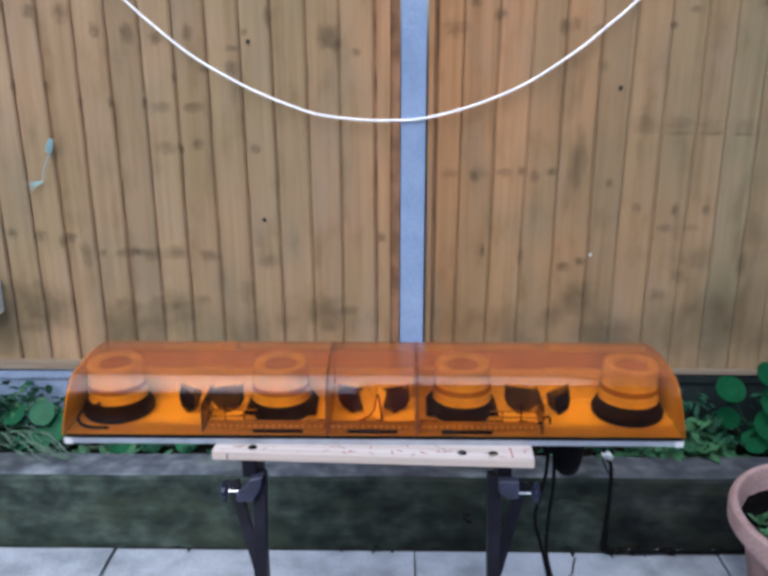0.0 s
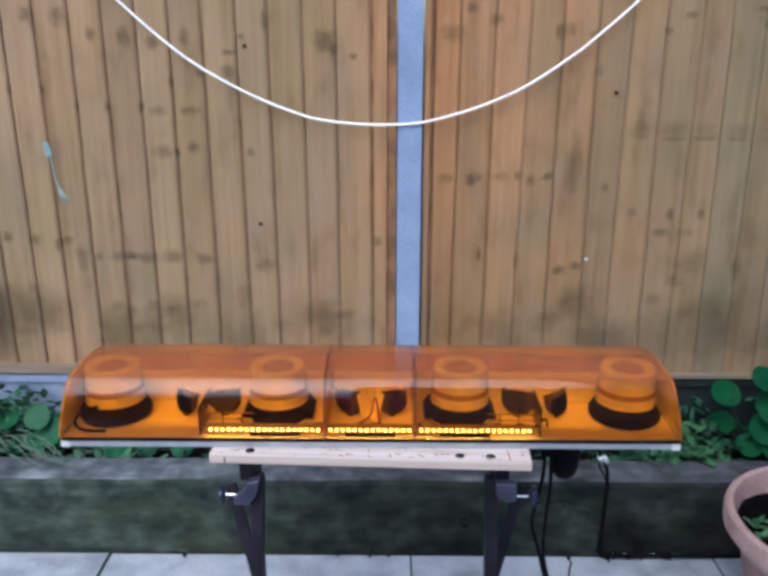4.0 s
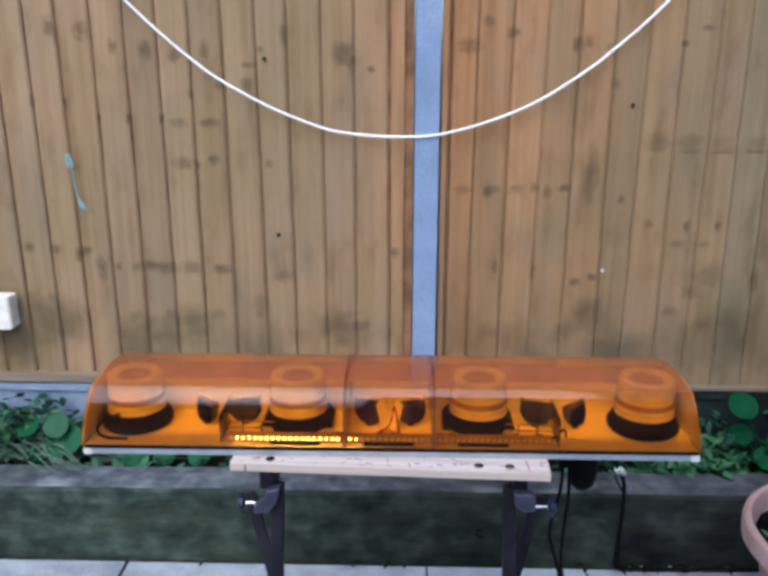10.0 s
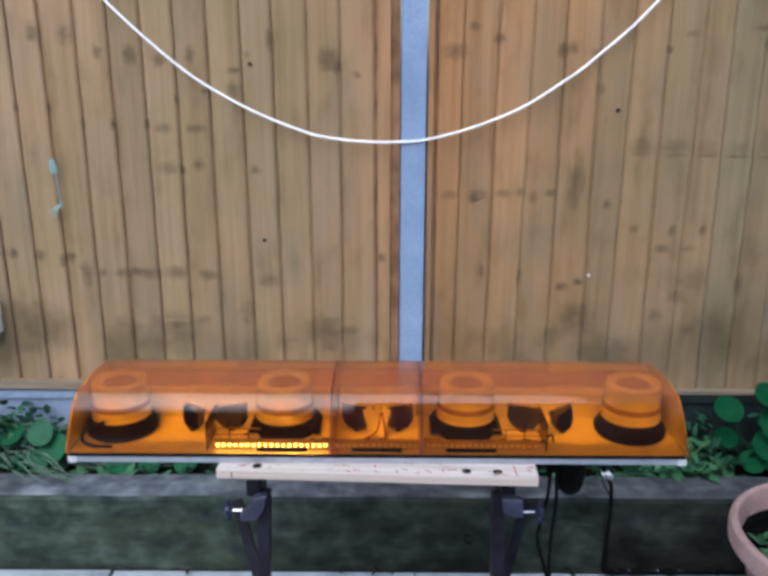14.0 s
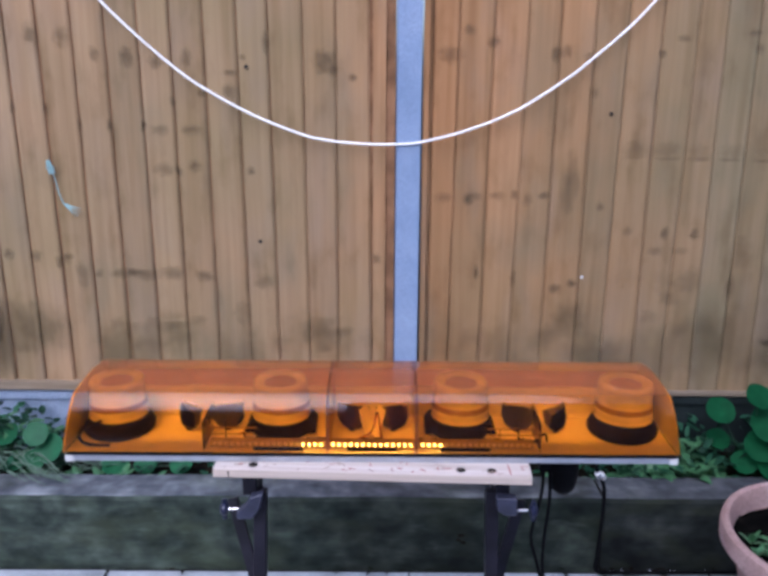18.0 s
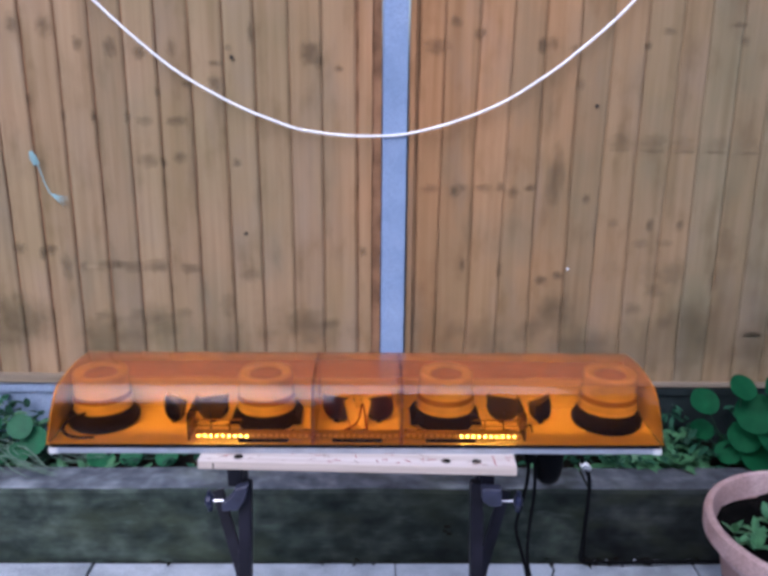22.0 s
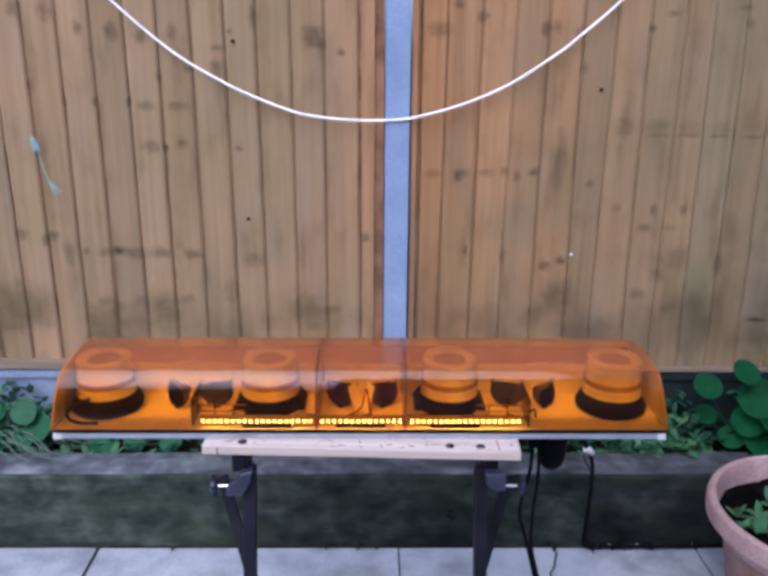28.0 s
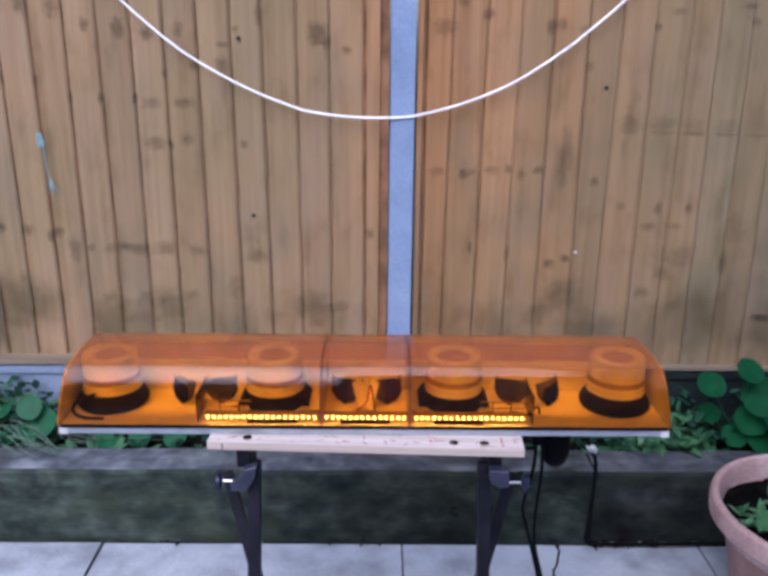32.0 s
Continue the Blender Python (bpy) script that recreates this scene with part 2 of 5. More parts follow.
def tinted(name, tint, cloud=(0.8, 0.25, 0.03), milk=0.0, gloss=0.03, ior=1.49, crown=0.0, through_share=0.5):
    """Thin coloured acrylic: tinted see-through, a little milk, and a Fresnel gloss."""
    m = bpy.data.materials.new(name)
    m.use_nodes = True
    n, l = m.node_tree.nodes, m.node_tree.links
    n.remove(n["Principled BSDF"])
    tr = n.new("ShaderNodeBsdfTransparent")
    tr.inputs["Color"].default_value = (*tint, 1)
    tl = n.new("ShaderNodeBsdfTranslucent")
    tl.inputs["Color"].default_value = (*cloud, 1)
    df = n.new("ShaderNodeBsdfDiffuse")
    df.inputs["Color"].default_value = (*cloud, 1)
    half = n.new("ShaderNodeMixShader")
    half.inputs[0].default_value = 1 - through_share
    l.new(tl.outputs[0], half.inputs[1])
    l.new(df.outputs[0], half.inputs[2])
    mx = n.new("ShaderNodeMixShader")
    v, rnd = coords(n, l, False)
    dirt = tex(n, l, "ShaderNodeTexNoise", v, 14.0, 5)
    rg = n.new("ShaderNodeMapRange")
    rg.inputs["From Min"].default_value, rg.inputs["From Max"].default_value = 0.3, 0.75
    rg.inputs["To Min"].default_value, rg.inputs["To Max"].default_value = milk * 0.7, milk * 1.3
    l.new(dirt.outputs["Fac"], rg.inputs["Value"])
    # upward faces are milkier: frosting plus the top's reflected haze, painted in
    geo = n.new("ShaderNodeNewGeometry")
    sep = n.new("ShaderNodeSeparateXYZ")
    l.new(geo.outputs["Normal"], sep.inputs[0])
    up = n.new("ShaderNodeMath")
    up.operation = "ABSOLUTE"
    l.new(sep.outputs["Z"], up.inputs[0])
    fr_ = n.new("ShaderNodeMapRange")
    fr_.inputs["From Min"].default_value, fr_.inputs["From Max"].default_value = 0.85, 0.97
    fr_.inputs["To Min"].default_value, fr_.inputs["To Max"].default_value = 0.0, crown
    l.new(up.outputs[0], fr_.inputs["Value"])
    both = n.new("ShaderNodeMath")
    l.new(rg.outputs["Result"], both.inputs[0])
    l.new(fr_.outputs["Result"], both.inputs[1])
    l.new(both.outputs[0], mx.inputs[0])
    l.new(tr.outputs[0], mx.inputs[1])
    l.new(half.outputs[0], mx.inputs[2])
    gl = n.new("ShaderNodeBsdfGlossy")
    gl.inputs["Roughness"].default_value = gloss
    fr = n.new("ShaderNodeFresnel")
    fr.inputs["IOR"].default_value = ior
    out = n.new("ShaderNodeMixShader")
    l.new(fr.outputs[0], out.inputs[0])
    l.new(mx.outputs[0], out.inputs[1])
    l.new(gl.outputs[0], out.inputs[2])
    l.new(out.outputs[0], n["Material Output"].inputs["Surface"])
    return m


def glow(name, col, strength):
    m, n, l, b = mat(name, 0.4)
    b.inputs["Base Color"].default_value = (*col, 1)
    b.inputs["Emission Color"].default_value = (*col, 1)
    b.inputs["Emission Strength"].default_value = strength
    return m


def leafy(name, a, b_, rough=0.5, spec=0.3):
    m, n, l, b = mat(name, rough, 0, spec)
    v, rnd = coords(n, l)
    geo = n.new("ShaderNodeNewGeometry")
    t = tex(n, l, "ShaderNodeTexNoise", v, 32.0, 4)
    r = ramp(n, [(0.15, a), (0.55, tuple(0.62 * p + 0.38 * q for p, q in zip(a, b_))), (0.95, b_)])
    mid = n.new("ShaderNodeMath")
    mid.operation = "MULTIPLY_ADD"
    mid.inputs[1].default_value = 0.70
    l.new(t.outputs["Fac"], mid.inputs[0])
    k = n.new("ShaderNodeMath")
    k.operation = "MULTIPLY"
    k.inputs[1].default_value = 0.45
    l.new(geo.outputs["Random Per Island"], k.inputs[0])
    l.new(k.outputs[0], mid.inputs[2])
    l.new(mid.outputs[0], r.inputs["Fac"])
    l.new(r.outputs["Color"], b.inputs["Base Color"])
    b.inputs["Subsurface Weight"].default_value = 0.0
    return m


M_FENCE = fence_wood()
M_RAIL = wood("rail_softwood", (0.1672, 0.1292, 0.0912), (0.2584, 0.2052, 0.1444), (0.342, 0.2888, 0.2204), grain=(2, 40, 40))
M_GAP = plain("rusty_backing", (0.25, 0.135, 0.072), 0.9, 0, 0.5, 0.1, 9)
M_POST = rocky("post_concrete", (0.205, 0.285, 0.43), (0.245, 0.33, 0.49), (0.285, 0.37, 0.53), scale=6, fine=320, bumpy=0.1)
M_GRAVEL = rocky("gravel_board_concrete", (0.19, 0.25, 0.35), (0.25, 0.32, 0.44), (0.31, 0.38, 0.51), scale=7, fine=220)
M_SLEEPER = sleeper_wood("mossy_sleeper", (0.013, 0.019, 0.017), (0.029, 0.039, 0.033), (0.061, 0.077, 0.066))
M_SLEEPER_WET = sleeper_wood("wet_sleeper", (0.007, 0.009, 0.009), (0.014, 0.018, 0.017), (0.036, 0.043, 0.040), 1.0)
M_SLEEPER_TOP = sleeper_wood("silvered_skylit_top", (0.058, 0.063, 0.077), (0.092, 0.100, 0.120), (0.140, 0.150, 0.172))
# right-hand gravel board: algae tone, darkened for the shade of the plants
M_GRAVEL_SHADED = rocky("shaded_algae_concrete", (0.0046, 0.0091, 0.0091), (0.0106, 0.0182, 0.019), (0.0228, 0.0342, 0.035), scale=7)
M_SLAB = rocky("concrete_paving", (0.255, 0.285, 0.315), (0.42, 0.46, 0.51), (0.51, 0.55, 0.60), scale=7, fine=240, bumpy=0.2)
M_JOINT = rocky("joint_dirt", (0.006, 0.006, 0.006), (0.014, 0.013, 0.012), (0.03, 0.028, 0.026))
M_SOIL = rocky("dark_soil", (0.0038, 0.0034, 0.003), (0.0099, 0.0084, 0.0061), (0.0228, 0.0182, 0.0122), scale=25, fine=220, bumpy=0.9, spec=0.03)
M_POT_SOIL = rocky("black_compost", (0.0012, 0.0014, 0.0014), (0.0035, 0.0036, 0.0034), (0.010, 0.009, 0.008), scale=30, fine=240, bumpy=0.9, spec=0.02)
M_WALL = rocky("rendered_wall", (0.33, 0.31, 0.285), (0.39, 0.37, 0.34), (0.45, 0.43, 0.40), scale=3)
# white, so the unseen house wall sends light onto the front faces
M_HOUSE = rocky("white_render", (0.62, 0.61, 0.58), (0.70, 0.69, 0.66), (0.77, 0.76, 0.73), scale=3)
M_PINE = wood("bright_pine", (0.50, 0.42, 0.36), (0.66, 0.59, 0.55), (0.74, 0.69, 0.65), rough=0.55, grain=(2.5, 70, 70), worn=0.0, spread=0.15)
M_PLY = wood("plywood_edge", (0.46, 0.38, 0.32), (0.58, 0.50, 0.44), (0.66, 0.59, 0.53), rough=0.6, grain=(3, 10, 120), worn=0.0, spread=0.1)
M_STEEL = plain("dark_painted_steel", (0.010, 0.0095, 0.016), 0.45, 0.0, 0.55, 0.25, 14)
M_BRACKET = plain("grey_steel", (0.042, 0.046, 0.078), 0.42, 0.2, 0.25)
M_CHROME = plain("bright_zinc", (0.75, 0.77, 0.8), 0.18, 1.0, 0.1)
M_ALU = plain("aluminium_rail", (0.47, 0.50, 0.56), 0.42, 0.5, 0.12)
M_BLACK = plain("black_plastic", (0.0035, 0.0035, 0.0045), 0.55, 0, 0.3, 0.06)
M_RUBBER = plain("black_rubber", (0.004, 0.004, 0.005), 0.7, 0, 0.3, 0.1)
M_BLUE = plain("navy_plastic", (0.0091, 0.0122, 0.038), 0.35, 0, 0.2)
M_WHITE = plain("white_plastic", (0.66, 0.67, 0.68), 0.4, 0, 0.06)
M_CABLE = plain("white_sheath", (0.97, 0.97, 0.96), 0.35, 0, 0.02)
M_CREAM = plain("cream_paint", (0.84, 0.80, 0.70), 0.6, 0, 0.1)
M_FLOOR = plain("base_tray_white", (0.94, 0.93, 0.91), 0.35, 0.0, 0.06)
M_MIRROR = plain("smoked_mirror", (0.30, 0.27, 0.28), 0.07, 1.0, 0.2)
M_TERRA = rocky("terracotta", (0.26, 0.143, 0.122), (0.335, 0.20, 0.175), (0.42, 0.268, 0.245), rough=0.65, scale=7, fine=120, bumpy=0.2)
# rim terracotta, paler than the body to put skylight into its colour
M_RIM = rocky("skylit_terracotta", (0.36, 0.232, 0.212), (0.44, 0.306, 0.29), (0.56, 0.42, 0.41), rough=0.6, scale=9, fine=120, bumpy=0.2)
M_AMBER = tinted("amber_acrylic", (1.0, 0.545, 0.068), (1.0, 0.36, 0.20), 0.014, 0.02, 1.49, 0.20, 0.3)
M_AMBER_REAR = tinted("frosted_amber_acrylic", (1.0, 0.52, 0.08), (1.0, 0.50, 0.26), 0.55, 0.2, 1.4, 0.0, 0.6)
M_GROOVE = tinted("groove_amber", (0.9, 0.75, 0.6), (0.52, 0.37, 0.26), 0.85, 0.2, 1.4, 0.0, 0.4)
M_CLEAR = tinted("clear_acrylic", (1.0, 0.93, 0.82), (1.0, 0.9, 0.7), 0.10, 0.05, 1.3)
M_STRIP = plain("strip_board", (0.50, 0.40, 0.27), 0.6)
M_CAP = tinted("amber_divider", (0.92, 0.42, 0.12), (0.75, 0.25, 0.08), 0.3, 0.1)
M_BEACON = tinted("amber_beacon", (1.0, 0.96, 0.88), (1.0, 1.0, 0.98), 0.95, 0.12, 1.5, 0.0, 0.26)
M_LED = glow("led_glow", (1.0, 0.88, 0.60), 18.0)
M_FLASH = glow("flash_glow", (1.0, 0.84, 0.48), 30.0)
M_REAR = glow("rear_flash_glow", (1.0, 0.82, 0.45), 3600.0)
M_LEAF = leafy("round_leaf", (0.004, 0.052, 0.022), (0.026, 0.165, 0.066), 0.5, 0.2)
# the round leaf again, darkened so the right-hand plant looks shaded
M_LEAF_SHADED = leafy("shaded_round_leaf", (0.002, 0.034, 0.012), (0.012, 0.105, 0.038), 0.6, 0.06)
M_WEED = leafy("weed_leaf", (0.004, 0.027, 0.013), (0.15, 0.40, 0.17), 0.38, 0.5)
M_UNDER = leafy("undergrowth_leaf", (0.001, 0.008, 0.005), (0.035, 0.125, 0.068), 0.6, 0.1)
M_BLADE = leafy("strap_leaf", (0.0304, 0.076, 0.0456), (0.1976, 0.2888, 0.2204))
M_STEM = plain("plant_stem", (0.018, 0.060, 0.028), 0.6)
M_TWINE = plain("pale_blue_twine", (0.25, 0.42, 0.43), 0.5, 0, 0.2)
M_KNOTHOLE = plain("nail_hole", (0.0091, 0.0068, 0.0053), 0.8)


def knotty(name, tone, top, warp=1.5, grain=1.3, core=0.75):
    """Dark resin stain or plain patch with a ragged rim that fades out to clear."""
    m, n, l, b = mat(name, 0.8, 0, 0.2)
    tc = n.new("ShaderNodeTexCoord")
    v, rnd = coords(n, l)
    g = n.new("ShaderNodeTexGradient")
    g.gradient_type = "SPHERICAL"
    ns = tex(n, l, "ShaderNodeTexNoise", v, grain, 5)
    sub = n.new("ShaderNodeVectorMath")
    sub.operation = "MULTIPLY_ADD"
    sub.inputs[1].default_value = (warp, 0, warp)
    l.new(ns.outputs["Color"], sub.inputs[0])
    l.new(tc.outputs["Object"], sub.inputs[2])
    mp = n.new("ShaderNodeMapping")
    mp.inputs["Scale"].default_value = (1, 0, 1)
    mp.inputs["Location"].default_value = (-warp / 2, 0, -warp / 2)
    l.new(sub.outputs[0], mp.inputs["Vector"])
    l.new(mp.outputs["Vector"], g.inputs["Vector"])
    rim = n.new("ShaderNodeTexGradient")
    rim.gradient_type = "SPHERICAL"
    m2 = n.new("ShaderNodeMapping")
    m2.inputs["Scale"].default_value = (1, 0, 1)
    l.new(tc.outputs["Object"], m2.inputs["Vector"])
    l.new(m2.outputs["Vector"], rim.inputs["Vector"])
    rr = ramp(n, [(0.0, (0, 0, 0)), (0.35, (1, 1, 1))])
    l.new(rim.outputs["Fac"], rr.inputs["Fac"])
    r = ramp(n, [(0.02, (0, 0, 0)), (0.35, (top * 0.33,) * 3), (core, (top,) * 3)])
    l.new(g.outputs["Fac"], r.inputs["Fac"])
    b.inputs["Base Color"].default_value = (*tone, 1)
    own = ramp(n, [(0.0, (0.3, 0.3, 0.3)), (1.0, (1, 1, 1))])
    l.new(rnd, own.inputs["Fac"])
    a = blend(n, l, 1.0, r.outputs["Color"], rr.outputs["Color"], "MULTIPLY")
    l.new(blend(n, l, 1.0, a, own.outputs["Color"], "MULTIPLY"), b.inputs["Alpha"])
    return m


M_KNOT = knotty("wood_knot", (0.095, 0.066, 0.042), 0.26, 1.8, 2.2, 0.65)
M_SMEAR = knotty("resin_smear", (0.135, 0.096, 0.050), 0.27, 1.6, 2.4)
M_END_PATCH = knotty("dark_end_patch", (0.105, 0.090, 0.058), 0.40, 0.9, 2.4, 0.55)
M_ALGAE_SHADE = knotty("algae_and_shade", (0.100, 0.092, 0.046), 0.40, 1.4, 2.6)


# ---- building helpers ----
def mesh_of(name, bm, material, smooth=False, sharp=38):
    me = bpy.data.meshes.new(name)
    bmesh.ops.recalc_face_normals(bm, faces=bm.faces)
    bm.to_mesh(me)
    bm.free()
    if smooth:
        for p in me.polygons:
            p.use_smooth = True
        me.set_sharp_from_angle(angle=radians(sharp))
    me.materials.append(material)
    return me


def part(name, bm, material, parent=None, label="", smooth=False, sharp=38):
    ob = new(name, bm if isinstance(bm, bpy.types.Mesh) else mesh_of(name, bm, material, smooth, sharp))
    if parent:
        ob.parent = parent
    if label:
        ob["label"] = label
    return ob


def thing(name, label, category, at=(0, 0, 0), rz=0, group="", kind=""):
    e = new(name)
    e.empty_display_size = 0.05
    e.matrix_world = pose(*at, 0, 0, rz)
    return tagged(e, label, category, group, kind)


def box(x0, x1, y0, y1, z0, z1, bev=0.0, bm=None):
    own = bm is None
    bm = bm or bmesh.new()
    vs = bmesh.ops.create_cube(bm, size=1)["verts"]
    for v in vs:
        v.co = Vector((x0 + (v.co.x + 0.5) * (x1 - x0), y0 + (v.co.y + 0.5) * (y1 - y0), z0 + (v.co.z + 0.5) * (z1 - z0)))
    if bev:
        es = list({e for v in vs for e in v.link_edges})
        bmesh.ops.bevel(bm, geom=es, offset=bev, segments=2, profile=0.7, affect="EDGES")
    return bm


def lathe(points, seg=40, bm=None):
    """Turn (radius, z) points round the z axis."""
    bm = bm or bmesh.new()
    rings = []
    for r, z in points:
        if r < 1e-5:
            rings.append([bm.verts.new((0, 0, z))])
        else:
            rings.append([bm.verts.new((r * math.cos(2 * math.pi * i / seg), r * math.sin(2 * math.pi * i / seg), z)) for i in range(seg)])
    for a, b in zip(rings, rings[1:]):
        for i in range(seg):
            j = (i + 1) % seg
            f = [a[i % len(a)], a[j % len(a)], b[j % len(b)], b[i % len(b)]]
            f = list(dict.fromkeys(f))
            if len(f) > 2:
                bm.faces.new(f)
    return bm


def tube(points, radius, seg=8, bm=None, taper=1.0):
    """A round bar along points."""
    bm = bm or bmesh.new()
    pts = [Vector(p) for p in points]
    rings = []
    for i, p in enumerate(pts):
        d = (pts[min(i + 1, len(pts) - 1)] - pts[max(i - 1, 0)]).normalized()
        side = d.cross(Vector((0, 0, 1)) if abs(d.z) < 0.95 else Vector((1, 0, 0))).normalized()
        up = side.cross(d)
        r = radius * (1 + (taper - 1) * i / (len(pts) - 1))
        rings.append([bm.verts.new(p + r * (math.cos(2 * math.pi * k / seg) * side + math.sin(2 * math.pi * k / seg) * up)) for k in range(seg)])
    for a, b in zip(rings, rings[1:]):
        for k in range(seg):
            bm.faces.new((a[k], a[(k + 1) % seg], b[(k + 1) % seg], b[k]))
    bm.faces.new(rings[0])
    bm.faces.new(rings[-1])
    return bm


def smoothed(points, n=6):
    """A Catmull-Rom line through points."""
    p = [Vector(q) for q in points]
    p = [2 * p[0] - p[1], *p, 2 * p[-1] - p[-2]]
    out = []
    for i in range(1, len(p) - 2):
        for k in range(n):
            t = k / n
            a, b, c, d = p[i - 1:i + 3]
            out.append(0.5 * (2 * b + (c - a) * t + (2 * a - 5 * b + 4 * c - d) * t * t + (3 * b - a - 3 * c + d) * t ** 3))
    return [*out, p[-2]]


def bar(a, b, w, d, bm=None, bev=0.002):
    """A square bar from a to b, w across and d deep."""
    a, b = Vector(a), Vector(b)
    length = (b - a).length
    t = box(-w / 2, w / 2, -d / 2, d / 2, 0, length, bev)
    dirv = (b - a).normalized()
    yv = Vector((0, 1, 0))
    xv = yv.cross(dirv).normalized()
    yv = dirv.cross(xv)
    m = Matrix((xv, yv, dirv)).transposed().to_4x4()
    m.translation = a
    bmesh.ops.transform(t, matrix=m, verts=t.verts)
    return t


# ---- setting ----
def build_ground():
    g = part("ground", box(-40, 40, -40, 40, -0.20, -0.012), M_JOINT)
    tagged(g, "dark sandy ground under the patio slabs", "ground", kind="structure")
    pav = thing("pavement", "pale grey concrete patio slabs with dark joints", "paving", kind="structure")
    rnd = random.Random(5)
    sx, sy = 0.957, 0.60
    made = []
    for k in range(3):
        bm = box(-sx / 2 + 0.0035, sx / 2 - 0.0035, -sy / 2 + 0.004, sy / 2 - 0.004, -0.04, 0.0, 0.004)
        made.append(mesh_of("slab", bm, M_SLAB))
    for r in range(9):
        for c in range(-6, 6):
            s = part("slab", made[rnd.randrange(3)], M_SLAB, pav)
            x = 0.085 + (c + 0.5) * sx
            s.matrix_basis = pose(x, 2.180 - (r + 0.5) * sy, rnd.uniform(-0.003, 0.001), rnd.uniform(-0.25, 0.25), rnd.uniform(-0.2, 0.2), rnd.uniform(-0.3, 0.3))
    crack = bmesh.new()
    line = [(0.584, 2.172), (0.580, 2.150), (0.586, 2.140), (0.572, 2.105), (0.566, 2.080), (0.558, 2.062), (0.545, 2.045), (0.540, 2.010)]
    for k, (p, q) in enumerate(zip(line, line[1:])):
        w = 0.0030 if k else 0.010
        vs = [crack.verts.new((x + d, y, 0.0022)) for (x, y), d in ((p, -w), (p, w), (q, 0.0028), (q, -0.0028))]
        crack.faces.new(vs)
    part("crack", crack, M_JOINT, pav, "dark jagged crack across a slab")
    # unseen walls, added to close the yard and shape lens reflections and skylight
    for nm, x0, x1, y0, y1 in (("wall_south", -5, 5, -3.4, -3.2), ("wall_house", -0.25, 2.5, -3.195, -2.1), ("wall_west", -5.2, -5, -3.4, 2.9), ("wall_east", 5, 5.2, -3.4, 2.9)):
        h = {"wall_south": 2.3, "wall_house": 4.3}.get(nm, 1.9)
        w = part(nm, box(x0, x1, y0, y1, 0, h, 0.01), M_HOUSE if nm == "wall_house" else M_WALL)
        tagged(w, "plain white rendered house wall" if nm == "wall_house" else "unseen plain wall added to close the yard", "wall", kind="structure")


